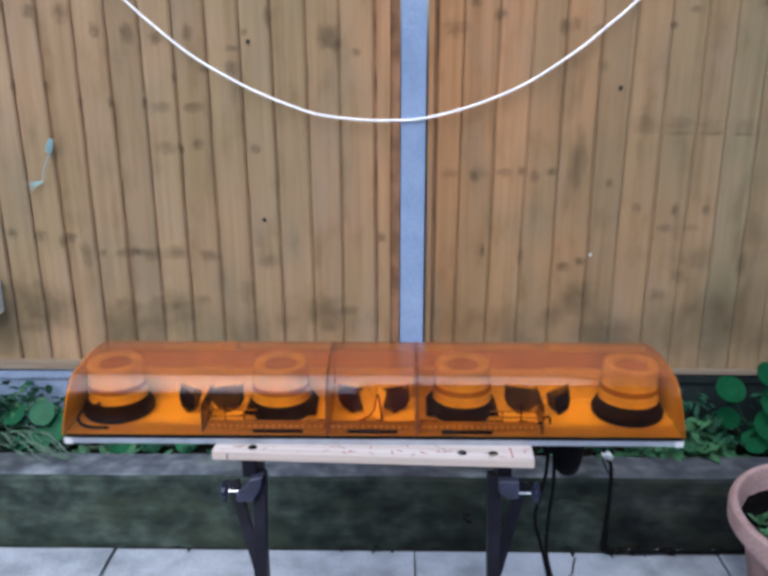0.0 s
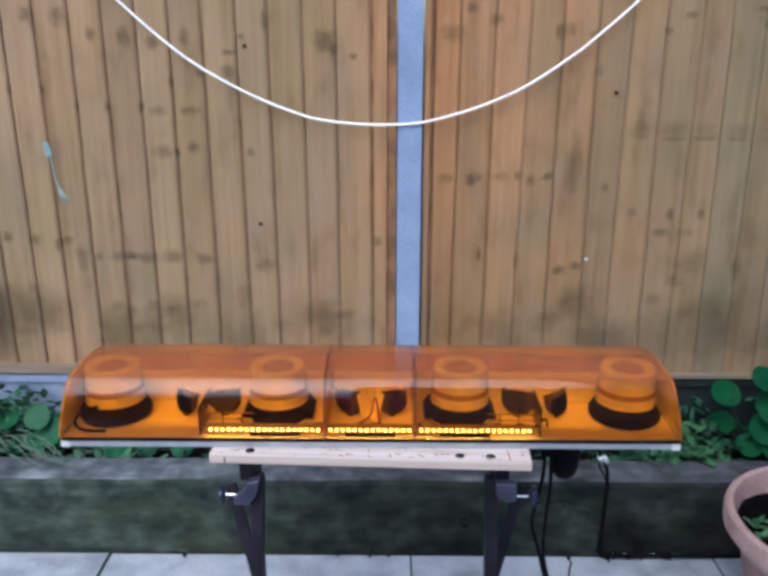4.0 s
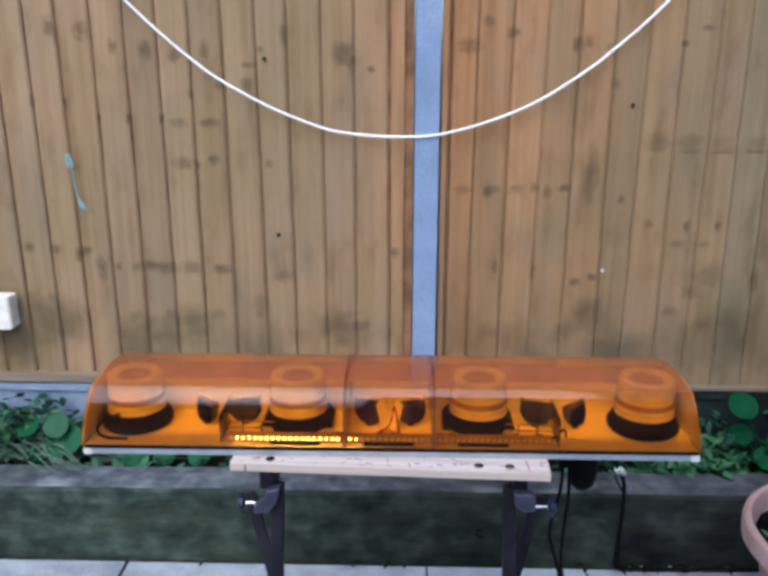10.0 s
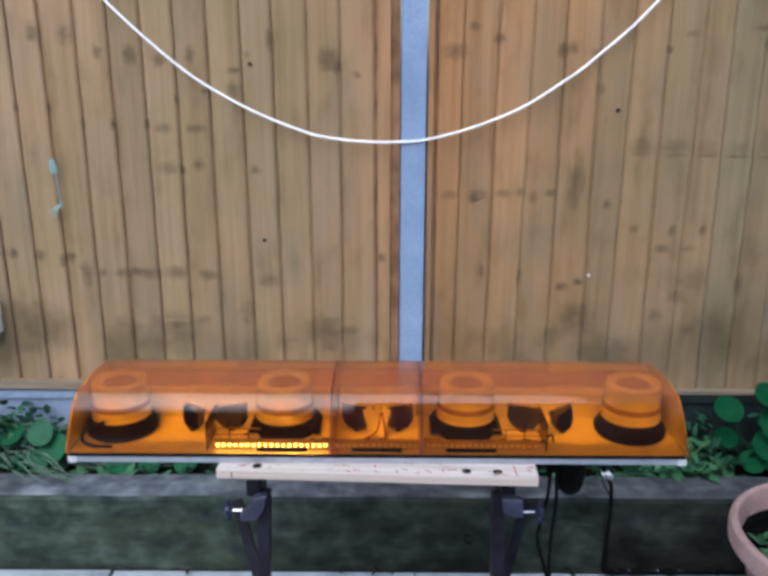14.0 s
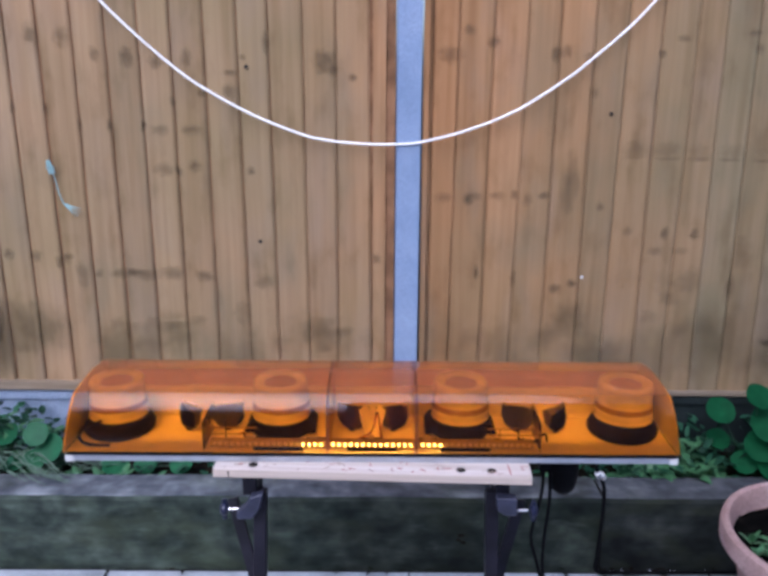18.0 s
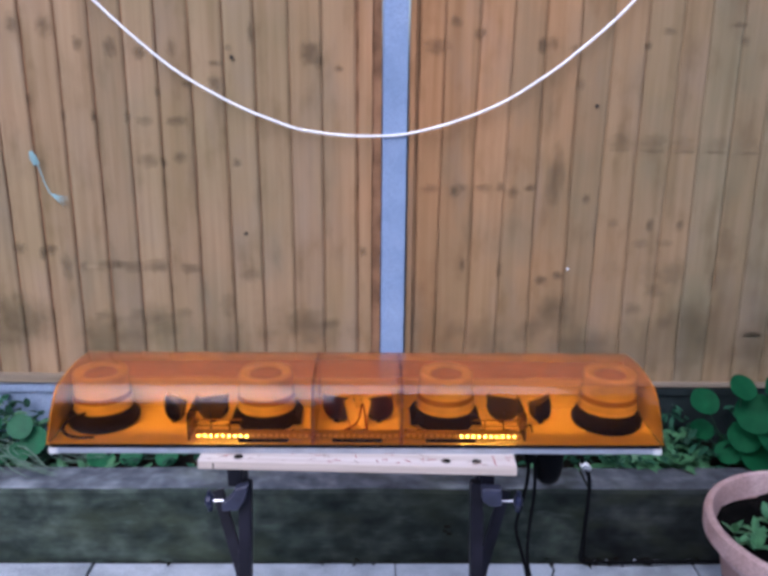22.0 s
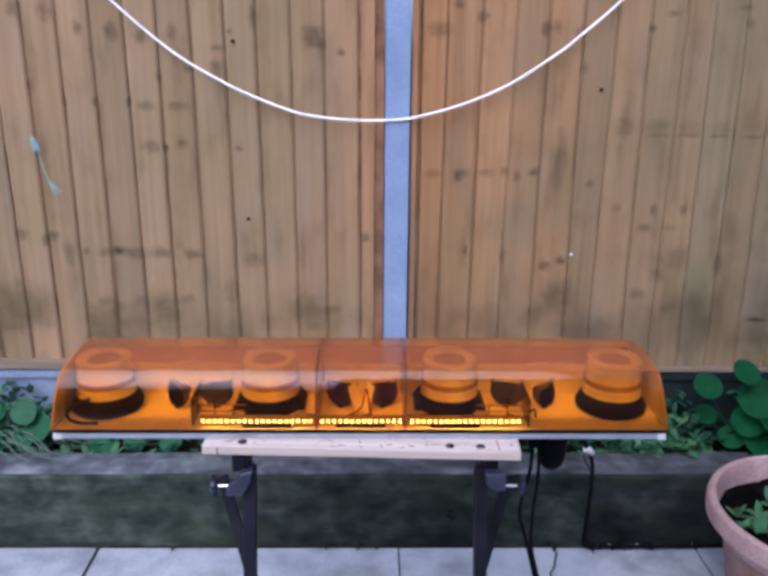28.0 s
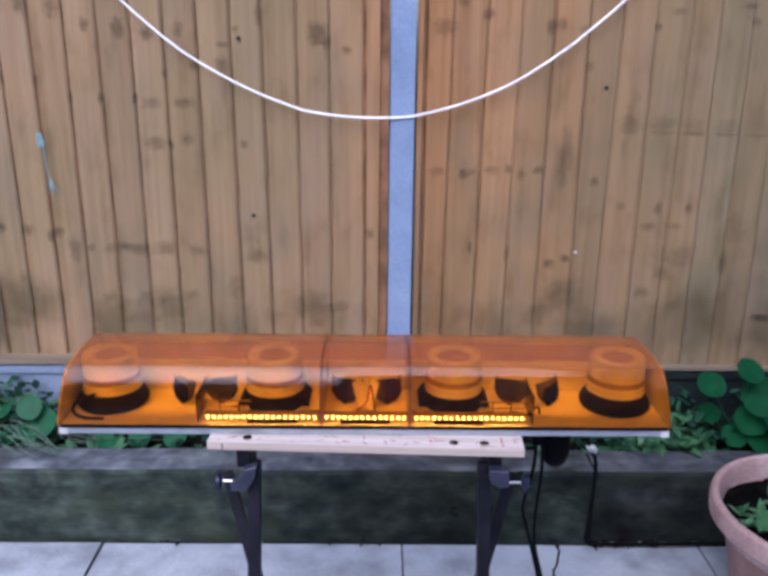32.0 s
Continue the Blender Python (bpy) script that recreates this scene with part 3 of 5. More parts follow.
def build_fence():
    f = thing("fence", "tan vertical softwood board fence with dark gaps", "fence", kind="structure")
    part("backing", box(-5.0, 0.034, 2.5985, 2.630, 0.46, 2.2), M_GAP, f, "dark shaded back boards")
    part("backing", box(0.124, 5.0, 2.5985, 2.630, 0.44, 2.2), M_GAP, f, "dark shaded back boards")
    rnd = random.Random(11)

    def plank(b0, b1, t0, t1, z0, seed):
        """A feather-edged board, thin on one side, with slightly wandering edges; its foot spans b0 to b1 and its head t0 to t1."""
        bm = bmesh.new()
        rings = []
        for k in range(5):
            z = 1.79 * k / 4
            x0 = b0 + (t0 - b0) * k / 4 + 0.0018 * noise.noise((seed * 3.1, k * 1.7, 0))
            x1 = b1 + (t1 - b1) * k / 4 + 0.0018 * noise.noise((seed * 3.1, k * 1.7, 5))
            w = x1 - x0
            rings.append([bm.verts.new((x0 + w * u, y, z)) for u, y in ((0, 0.008), (0, -0.002), (0.05, -0.006), (0.93, -0.012), (1, -0.008), (1, 0.008))])
        for a, c in zip(rings, rings[1:]):
            for i in range(6):
                bm.faces.new((a[i], a[(i + 1) % 6], c[(i + 1) % 6], c[i]))
        bm.faces.new(rings[0])
        bm.faces.new(rings[-1])
        return mesh_of("board", bm, M_FENCE)

    # board joints: x at the foot and at head height
    left = [(-0.041, -0.053), (-0.155, -0.157), (-0.254, -0.264), (-0.360, -0.375), (-0.459, -0.473), (-0.568, -0.576), (-0.675, -0.679), (-0.774, -0.782), (-0.877, -0.884), (-0.983, -0.988), (-1.084, -1.100), (-1.186, -1.201)]
    left += [(-1.186 - 0.104 * k, -1.201 - 0.104 * k) for k in range(1, 37)]
    right = [(0.149, 0.156), (0.222, 0.238), (0.331, 0.350), (0.434, 0.457), (0.545, 0.552), (0.662, 0.658), (0.755, 0.768), (0.871, 0.869), (0.972, 0.986), (1.077, 1.065), (1.178, 1.170)]
    right += [(1.178 + 0.104 * k, 1.170 + 0.104 * k) for k in range(1, 37)]
    for line, z0 in ((left, 0.478), (right, 0.452)):
        for k, (a, c) in enumerate(zip(line, line[1:])):
            lo, hi = (c, a) if line is left else (a, c)
            gap = 0.0009 + (0.0017 * min(1, max(0, -lo[0] - 0.2)) if line is left else 0)
            me = plank(lo[0] + gap, hi[0] - gap, lo[1] + gap, hi[1] - gap, z0, k + (50 if line is right else 0))
            b = part("board", me, M_FENCE, f)
            b.matrix_basis = pose(0, 2.600 + rnd.uniform(-0.0015, 0.0015), z0)
    part("edge_board", box(-0.038, 0.004, 2.588, 2.606, 0.478, 2.2, 0.002), M_FENCE, f)
    part("edge_batten", box(0.122, 0.140, 2.572, 2.604, 0.452, 2.2, 0.002), M_FENCE, f)
    part("edge_batten", box(0.142, 0.148, 2.590, 2.606, 0.452, 2.2, 0.002), M_FENCE, f)
    part("bottom_rail", box(-5.0, -0.004, 2.572, 2.606, 0.447, 0.478, 0.003), M_RAIL, f, "weathered bottom rail")
    part("bottom_rail", box(0.122, 5.0, 2.572, 2.606, 0.438, 0.452, 0.003), M_RAIL, f, "weathered bottom rail")
    for x0, x1, z1 in ((-5.0, -0.004, 0.440), (0.122, 5.0, 0.434)):
        stone = M_GRAVEL if x0 < 0 else M_GRAVEL_SHADED
        g = part("gravel_board", box(x0, x1, 2.590, 2.630, 0.12, z1, 0.004), stone, f, "blue-grey concrete gravel board" if x0 < 0 else "algae-stained concrete gravel board, darkened as in plant shade")
        part("lip", box(x0, x1, 2.578, 2.589, z1 - 0.03, z1 - 0.004, 0.003), stone, g)
    # knots in whorls and resin stains: x, z, half width and half height in millimetres
    whorl_left = [(-1.113, 1.639, 22, 33), (-1.015, 1.633, 26, 31), (-0.919, 1.581, 16, 22), (-0.817, 1.574, 22, 31), (-0.727, 1.556, 21, 21), (-0.627, 1.572, 19, 26), (-0.492, 1.526, 26, 10), (-0.451, 1.573, 12, 12), (-0.583, 1.462, 17, 12), (-0.677, 1.438, 10, 19), (-0.886, 1.358, 9, 19), (-0.777, 1.359, 9, 19), (-0.981, 1.360, 9, 19), (-1.087, 1.412, 9, 19), (-1.193, 1.414, 10, 21), (-0.192, 1.561, 38, 35), (-0.165, 1.536, 12, 21), (-0.103, 1.515, 14, 12), (-0.376, 1.617, 12, 35), (-0.495, 1.470, 22, 22)]
    middle_left = [(-0.725, 1.347, 29, 17), (-0.626, 1.348, 38, 16), (-0.718, 1.220, 35, 21), (-0.618, 1.232, 22, 19), (-0.671, 1.215, 10, 16), (-0.436, 1.217, 14, 14), (-1.263, 0.934, 19, 19), (-1.170, 0.927, 24, 22), (-1.067, 0.922, 22, 17), (-1.095, 0.905, 12, 26), (-1.021, 0.865, 19, 40), (-0.963, 0.867, 16, 14), (-0.893, 0.868, 34, 17), (-0.850, 0.876, 20, 13), (-0.801, 0.867, 43, 22), (-0.712, 0.869, 38, 22), (-0.608, 0.861, 33, 19), (-0.406, 0.842, 35, 26), (-0.026, 0.923, 16, 19)]
    foot_left = [(-0.850, 0.675, 38, 21), (-0.795, 0.697, 22, 19), (-0.737, 0.683, 43, 16), (-0.909, 0.696, 29, 17), (-0.634, 0.706, 26, 16), (-0.215, 0.656, 43, 52), (-0.360, 0.619, 31, 35), (-0.054, 0.639, 26, 35), (-0.482, 0.734, 29, 43), (-0.669, 0.939, 12, 14), (-0.667, 0.792, 10, 16), (-0.138, 0.666, 35, 14)]
    whorl_right = [(0.206, 1.586, 43, 26), (0.572, 1.597, 19, 22), (0.647, 1.581, 22, 16), (0.667, 1.472, 16, 19), (1.154, 1.656, 26, 9), (0.932, 1.639, 19, 10), (0.539, 1.589, 17, 26), (0.264, 1.661, 22, 16), (0.341, 1.623, 21, 22), (0.871, 1.592, 12, 12), (1.176, 1.609, 17, 17)]
    middle_right = [(0.196, 1.135, 33, 16), (0.287, 1.140, 29, 14), (0.276, 1.127, 14, 16), (0.369, 1.141, 26, 14), (0.429, 1.144, 14, 16), (0.470, 1.127, 19, 22), (0.526, 1.142, 22, 12), (0.311, 0.878, 9, 24), (0.580, 0.825, 22, 16), (0.637, 0.843, 17, 14), (0.436, 0.862, 12, 31), (0.909, 0.957, 29, 16), (0.994, 0.958, 29, 14), (1.035, 1.018, 16, 19), (0.935, 1.018, 14, 22), (0.811, 1.025, 19, 17), (1.173, 0.833, 17, 43), (1.331, 0.636, 26, 9), (0.714, 1.106, 14, 17)]
    foot_right = [(0.827, 0.862, 43, 35), (0.954, 0.849, 52, 40), (1.035, 0.863, 38, 45), (0.972, 0.786, 35, 22), (0.908, 0.726, 35, 22), (0.558, 0.652, 40, 43), (0.638, 0.724, 43, 52), (1.198, 0.953, 35, 52), (1.016, 0.674, 26, 19)]
    disc = lathe([(1.0, 0), (0.6, 0.012), (0, 0.02)], 14)
    bmesh.ops.transform(disc, matrix=Matrix.Rotation(radians(90), 4, "X"), verts=disc.verts)
    dm = mesh_of("knot", disc, M_KNOT)
    sm = dm.copy()
    sm.materials.clear()
    sm.materials.append(M_SMEAR)
    for i, (x, z, a, c) in enumerate((*whorl_left, *middle_left, *whorl_right, *middle_right)):
        k = part("knot", dm, M_KNOT, f)
        k.matrix_basis = pose(x, 2.5855 - 0.00002 * i, z, 0, rnd.uniform(-12, 12), 0) @ Matrix.Diagonal((a * 0.0012, 0.001, c * 0.0012, 1))
        k = part("resin_stain", sm, M_SMEAR, f)
        k.matrix_basis = pose(x, 2.5847 - 0.00002 * i, z, 0, rnd.uniform(-8, 8), 0) @ Matrix.Diagonal((a * 0.0016, 0.001, c * 0.0017, 1))
    for i, (x, z, a, c) in enumerate((*foot_left, *foot_right)):
        k = part("resin_stain", sm, M_SMEAR, f)
        k.matrix_basis = pose(x, 2.5838 - 0.00002 * i, z, 0, rnd.uniform(-12, 12), 0) @ Matrix.Diagonal((a * 0.0015, 0.001, c * 0.0015, 1))
    # a darker heartwood board
    for x, z, a, c in ((0.60, 1.12, 46, 190), (0.61, 1.20, 40, 120)):
        k = part("resin_stain", sm, M_SMEAR, f)
        k.matrix_basis = pose(x, 2.5832 - 0.001 * (c < 150), z) @ Matrix.Diagonal((a * 0.001, 0.001, c * 0.001, 1))
    am = dm.copy()
    am.materials.clear()
    am.materials.append(M_ALGAE_SHADE)
    # algae stains that also paint in the shade low on the boards
    for i in range(13):
        x = -1.38 + 0.225 * i + rnd.uniform(-0.03, 0.03)
        if -0.14 < x < 0.20:
            continue
        k = part("algae_patch", am, M_ALGAE_SHADE, f, "faint green algae stain with foot shade painted in")
        k.matrix_basis = pose(x, 2.5816, (0.58, 0.67)[i % 2] + rnd.uniform(-0.02, 0.02), 0, rnd.uniform(-12, 12), 0) @ Matrix.Diagonal((rnd.uniform(0.12, 0.17), 0.001, rnd.uniform(0.10, 0.16), 1))
    # darker patches low on the fence, mostly towards its ends
    dp = dm.copy()
    dp.materials.clear()
    dp.materials.append(M_END_PATCH)
    for x, z, a, c in ((1.04, 0.60, 0.20, 0.17), (1.26, 0.66, 0.22, 0.26), (1.50, 0.72, 0.22, 0.30), (0.74, 0.56, 0.16, 0.12), (-1.34, 0.66, 0.17, 0.24)):
        k = part("damp_stain", dp, M_END_PATCH, f, "dark soft patch")
        k.matrix_basis = pose(x, 2.5806, z) @ Matrix.Diagonal((a, 0.001, c, 1))
    # weather line where the boards were once covered
    for i in range(9):
        x = 0.815 + i * 0.1042
        k = part("resin_stain", sm, M_SMEAR, f)
        k.matrix_basis = pose(x, 2.5832, 1.292 - 0.002 * i, 0, 0, 0) @ Matrix.Diagonal((0.062, 0.001, 0.042, 1))
        k = part("knot", dm, M_KNOT, f)
        k.matrix_basis = pose(x, 2.5824, 1.268 - 0.002 * i, 0, 0, 0) @ Matrix.Diagonal((0.056, 0.001, 0.006, 1))
    nail = mesh_of("nail", lathe([(0, 0), (0.0065, 0.0), (0.006, 0.003), (0, 0.0035)], 10), M_KNOTHOLE)
    for x, z in ((-0.4392, 1.545), (-0.414, 0.981), (0.726, 1.406)):
        k = part("nail", nail, M_KNOTHOLE, f, "dark rusted nail head")
        k.matrix_basis = pose(x, 2.5855, z, 90)
    wm = mesh_of("nail", lathe([(0, 0), (0.0055, 0.0), (0.005, 0.003), (0, 0.0035)], 10), M_WHITE)
    for x, z in ((0.671, 0.865),):
        k = part("nail", wm, M_WHITE, f, "shiny white pin")
        k.matrix_basis = pose(x, 2.5855, z, 90)
    p = thing("concrete_post", "blue-grey slotted concrete fence post between panels", "fence post")
    part("front_face", box(0.038, 0.115, 2.552, 2.60, 0.05, 2.35, 0.006), M_POST, p)
    part("slot_flange", box(-0.006, 0.0245, 2.652, 2.672, 0.05, 2.35, 0.003), M_POST, p, "recessed slot side")
    part("rear_face", box(0.037, 0.115, 2.602, 2.66, 0.05, 2.35, 0.004), M_POST, p)


def build_bed():
    rnd = random.Random(3)
    for x0, x1, nm in ((-5.0, 0.687, "a"), (0.695, 5.0, "b")):
        bm = bmesh.new()
        nx = 110
        rows = []
        for i in range(nx + 1):
            x = x0 + (x1 - x0) * i / nx
            w = 0.006 * noise.noise((x * 3, 1.7, 0)) + 0.003 * noise.noise((x * 17, 4, 0))
            zt = 0.250 + 0.006 * noise.noise((x * 2.1, 9, 0))
            prof = [(2.195, -0.03), (2.195 + w * 0.5, 0.04), (2.195 + w, 0.15), (2.195 + w, zt - 0.012), (2.203 + w, zt - 0.002), (2.215 + w, zt), (2.325 + w, zt - 0.002), (2.338 + w * 2, zt - 0.012), (2.342 + w * 2, zt - 0.03), (2.342, -0.03)]
            rows.append([bm.verts.new((x, y, z)) for y, z in prof])
        for a, b in zip(rows, rows[1:]):
            for k in range(len(a) - 1):
                bm.faces.new((a[k], a[k + 1], b[k + 1], b[k]))
        bm.faces.new(rows[0])
        bm.faces.new(rows[-1])
        s = thing("timber_sleeper", "mossy weathered timber sleeper edging the raised bed" if nm == "a" else "dark wet timber sleeper edging the raised bed", "sleeper", group="bed edging sleepers")
        part("beam", bm, M_SLEEPER if nm == "a" else M_SLEEPER_WET, s, smooth=True)
        if nm == "a":
            for cx, cz, w in ((0.249, 0.122, 0.010), (0.242, 0.106, 0.006), (0.256, 0.096, 0.008)):
                part("chip", box(cx - w, cx + w, 2.1885, 2.196, cz - 0.003, cz + 0.003, 0.001), M_SOIL, s, "dark split in the timber face")
        # pale top sheet: weathering, with skylight from above put into its colour
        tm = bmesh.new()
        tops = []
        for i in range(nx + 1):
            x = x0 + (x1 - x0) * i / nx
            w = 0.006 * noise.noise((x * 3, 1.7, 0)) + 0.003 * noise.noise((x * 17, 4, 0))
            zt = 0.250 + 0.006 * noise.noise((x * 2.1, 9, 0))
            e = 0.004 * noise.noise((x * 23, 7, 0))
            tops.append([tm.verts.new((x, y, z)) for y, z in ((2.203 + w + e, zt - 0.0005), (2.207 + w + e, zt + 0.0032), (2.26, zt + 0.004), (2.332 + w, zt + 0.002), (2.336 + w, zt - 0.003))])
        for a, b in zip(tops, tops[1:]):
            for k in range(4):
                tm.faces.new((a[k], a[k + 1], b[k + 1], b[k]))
        part("weathered_top", tm, M_SLEEPER_TOP, s, "weathered grey top, paled as by skylight", True)
    bm = bmesh.new()
    n = 140
    grid = [[bm.verts.new((-5.0 + 10.0 * i / n, 2.33 + 0.27 * j / 8, 0.212 + 0.012 * noise.noise((i * 0.9, j * 0.9, 2)))) for j in range(9)] for i in range(n + 1)]
    for i in range(n):
        for j in range(8):
            bm.faces.new((grid[i][j], grid[i + 1][j], grid[i + 1][j + 1], grid[i][j + 1]))
    s = part("bed_soil", bm, M_SOIL, smooth=True)
    tagged(s, "dark moist soil in the raised bed", "soil", kind="structure")


build_ground()
build_fence()
build_bed()


# ---- light bar ----
BX, BY, BZ = -0.022, 1.42, 0.80
DEPTH, TALL = 0.25, 0.128
PROFILE = [(0.0, 0.0), (0.002, 0.03), (0.006, 0.062), (0.011, 0.082), (0.017, 0.097), (0.024, 0.109), (0.033, 0.118), (0.058, 0.1225), (0.090, 0.126), (0.125, 0.128)]
PROFILE = PROFILE + [(DEPTH - y, z) for y, z in reversed(PROFILE[:-1])]


def lens(x0, x1, end0, end1):
    """A moulded lens from x0 to x1; an outer end is rounded and leans inwards."""
    bm = bmesh.new()
    st = []
    r = 0.005
    if end0:
        st += [(x0 + r * (1 - math.cos(a)), r * (1 - math.sin(a)), 1) for a in (0.0, 0.35, 0.7, 1.1, 1.57)]
    else:
        st.append((x0, 0, 0))
    k = 8
    st += [(x0 + (x1 - x0) * i / k, 0, 0) for i in range(1, k)]
    if end1:
        st += [(x1 - r * (1 - math.cos(a)), r * (1 - math.sin(a)), -1) for a in (1.57, 1.1, 0.7, 0.35, 0.0)]
    else:
        st.append((x1, 0, 0))
    rings = []
    for x, o, e in st:
        ring = []
        for y, z in PROFILE:
            yy = DEPTH / 2 + (y - DEPTH / 2) * (1 - o / (DEPTH / 2) * 0.8)
            zz = z * (1 - o / TALL * 0.75)
            ring.append(bm.verts.new((x + e * 0.023 * zz / TALL, yy, zz)))
        rings.append(ring)
    for a, b in zip(rings, rings[1:]):
        for i in range(len(a) - 1):
            bm.faces.new((a[i], a[i + 1], b[i + 1], b[i]))
    for on, ring, e in ((end0, rings[0], 1), (end1, rings[-1], -1)):
        if on:
            half = len(ring) // 2
            for i in range(half):
                f = [ring[i], ring[i + 1], ring[-2 - i], ring[-1 - i]]
                f = list(dict.fromkeys(f))
                if len(f) > 2:
                    bm.faces.new(f)
    return bm


def profile_sheet(x0, x1, grow, zmin=0.0):
    """A plate of the lens's outline, from x0 to x1."""
    bm = bmesh.new()
    rings = []
    for x in (x0, x1):
        rings.append([bm.verts.new((x, DEPTH / 2 + (y - DEPTH / 2) * (1 + grow / (DEPTH / 2)), max(zmin, z * (1 + grow / TALL)))) for y, z in PROFILE])
    bm.faces.new(rings[0])
    bm.faces.new(rings[1])
    for i in range(len(PROFILE)):
        j = (i + 1) % len(PROFILE)
        bm.faces.new((rings[0][i], rings[0][j], rings[1][j], rings[1][i]))
    return bm


def build_beacon_parts(b, x, outer):
    """Base, flash core and lens of one beacon at x; returns the core."""
    base = bmesh.new()
    if outer:
        base = lathe([(0, 0.0), (0.068, 0.0), (0.072, 0.005), (0.073, 0.014), (0.066, 0.027), (0.0590, 0.032), (0.0590, 0.035), (0, 0.0355)], 40)
    else:
        base = lathe([(0, 0.0), (0.060, 0.0), (0.061, 0.022), (0.0585, 0.027), (0.0585, 0.031), (0, 0.0315)], 40)
    bs = part("beacon_base", base, M_BLACK, b, "black round strobe base", True)
    bs.matrix_basis = pose(x, 0.112, 0.003)
    if not outer:
        w = bmesh.new()
        lo = [(-0.074, -0.040), (0.074, -0.040), (0.074, 0.045), (-0.074, 0.045)]
        hi = [(-0.062, -0.034), (0.062, -0.034), (0.062, 0.040), (-0.062, 0.040)]
        a = [w.verts.new((px, py, 0.010)) for px, py in lo]
        c = [w.verts.new((px, py, 0.029)) for px, py in hi]
        for i in range(4):
            j = (i + 1) % 4
            w.faces.new((a[i], a[j], c[j], c[i]))
        w.faces.new(a)
        w.faces.new(c)
        pl = part("beacon_plate", w, M_BLACK, b, "black trapezoid mounting plate")
        pl.matrix_basis = pose(x, 0.112, 0.003)
    pts = [(0.0560, 0.0355), (0.0602, 0.0362), (0.0606, 0.0390), (0.0586, 0.0400), (0.0592, 0.0450), (0.0598, 0.0540), (0.0590, 0.0580), (0.0535, 0.0590), (0.0530, 0.0665)]
    for i in range(4):
        z = 0.0675 + i * 0.0092
        pts += [(0.0580 - 0.0004 * i, z), (0.0566 - 0.0004 * i, z + 0.0045)]
    pts += [(0.0566, 0.1040), (0.0560, 0.1095), (0.0530, 0.1135), (0.0470, 0.1138), (0.0400, 0.1105), (0.0340, 0.1070), (0.0, 0.1062)]
    ls = part("beacon_lens", lathe(pts, 48), M_BEACON, b, "ribbed amber strobe lens", True)
    ls.matrix_basis = pose(x, 0.112, 0.003)
    part("groove", lathe([(0.0560, 0.0572), (0.0594, 0.0578), (0.0590, 0.0640), (0.0580, 0.0690), (0.0550, 0.0694)], 48), M_GROOVE, ls, "darker amber groove", True)
    part("cap_disc", lathe([(0.0335, 0.1064), (0.0335, 0.1082), (0.0, 0.1088)], 40), M_GROOVE, ls, "darker recessed cap", True)
    core = part("flash_tube", lathe([(0, 0.0), (0.024, 0.0), (0.028, 0.004), (0.028, 0.020), (0.022, 0.026), (0, 0.027)], 24), M_FLASH, b, "glowing xenon flash tube", True)
    core.matrix_basis = pose(x, 0.112, 0.003)
    return core


def build_mirror(b, x, turn):
    """A smoked convex plate with a rounded lower edge, leaning back on a small hidden foot."""
    bm = bmesh.new()
    cols = []
    for i in range(11):
        px = -0.034 + 0.0068 * i
        u = px / 0.034
        z0 = 0.014 + 0.022 * abs(u) ** 3.0 - 0.003 * u
        z1 = 0.064 - 0.004 * max(0, abs(u) - 0.85) / 0.15
        y = 3.0 * px * px
        cols.append([[bm.verts.new((px, y + d, z0 + (z1 - z0) * k / 3)) for k in range(4)] for d in (-0.0015, 0.0015)])
    for p, q in zip(cols, cols[1:]):
        for k in range(3):
            bm.faces.new((p[0][k], q[0][k], q[0][k + 1], p[0][k + 1]))
            bm.faces.new((p[1][k], p[1][k + 1], q[1][k + 1], q[1][k]))
        bm.faces.new((p[0][0], p[1][0], q[1][0], q[0][0]))
        bm.faces.new((p[0][3], q[0][3], q[1][3], p[1][3]))
    for c in (cols[0], cols[-1]):
        bm.faces.new((*c[0], *reversed(c[1])))
    m = part("mirror", bm, M_MIRROR, b, "smoked convex mirror plate turned to a strobe", True)
    m.matrix_basis = pose(x, 0.100, -0.005, 0, 0, turn) @ pose(0, 0, 0, -15)
    # white strip and chrome arcs are added to stand in for glints
    part("mirror_edge", box(-0.012, 0.012, -0.003, 0.004, 0.0642, 0.0675, 0.001), M_WHITE, m, "white strip for the glint along the top edge")
    for e in (-1, 1):
        part("mirror_clip", tube(smoothed([(e * 0.024, 0.001, 0.058), (e * 0.029, 0.001, 0.068), (e * 0.035, 0.006, 0.060)], 4), 0.0016, 6), M_CHROME, m, "bright curved wire for a corner glint", True)
    part("mirror_foot", box(-0.006, 0.006, 0.0022, 0.010, 0.009, 0.030, 0.002), M_BLACK, m)


LED_X = [-0.316 + i * 0.0119 for i in range(19)] + [-0.078 + i * 0.012 for i in range(14)] + [0.102 + i * 0.0119 for i in range(19)]


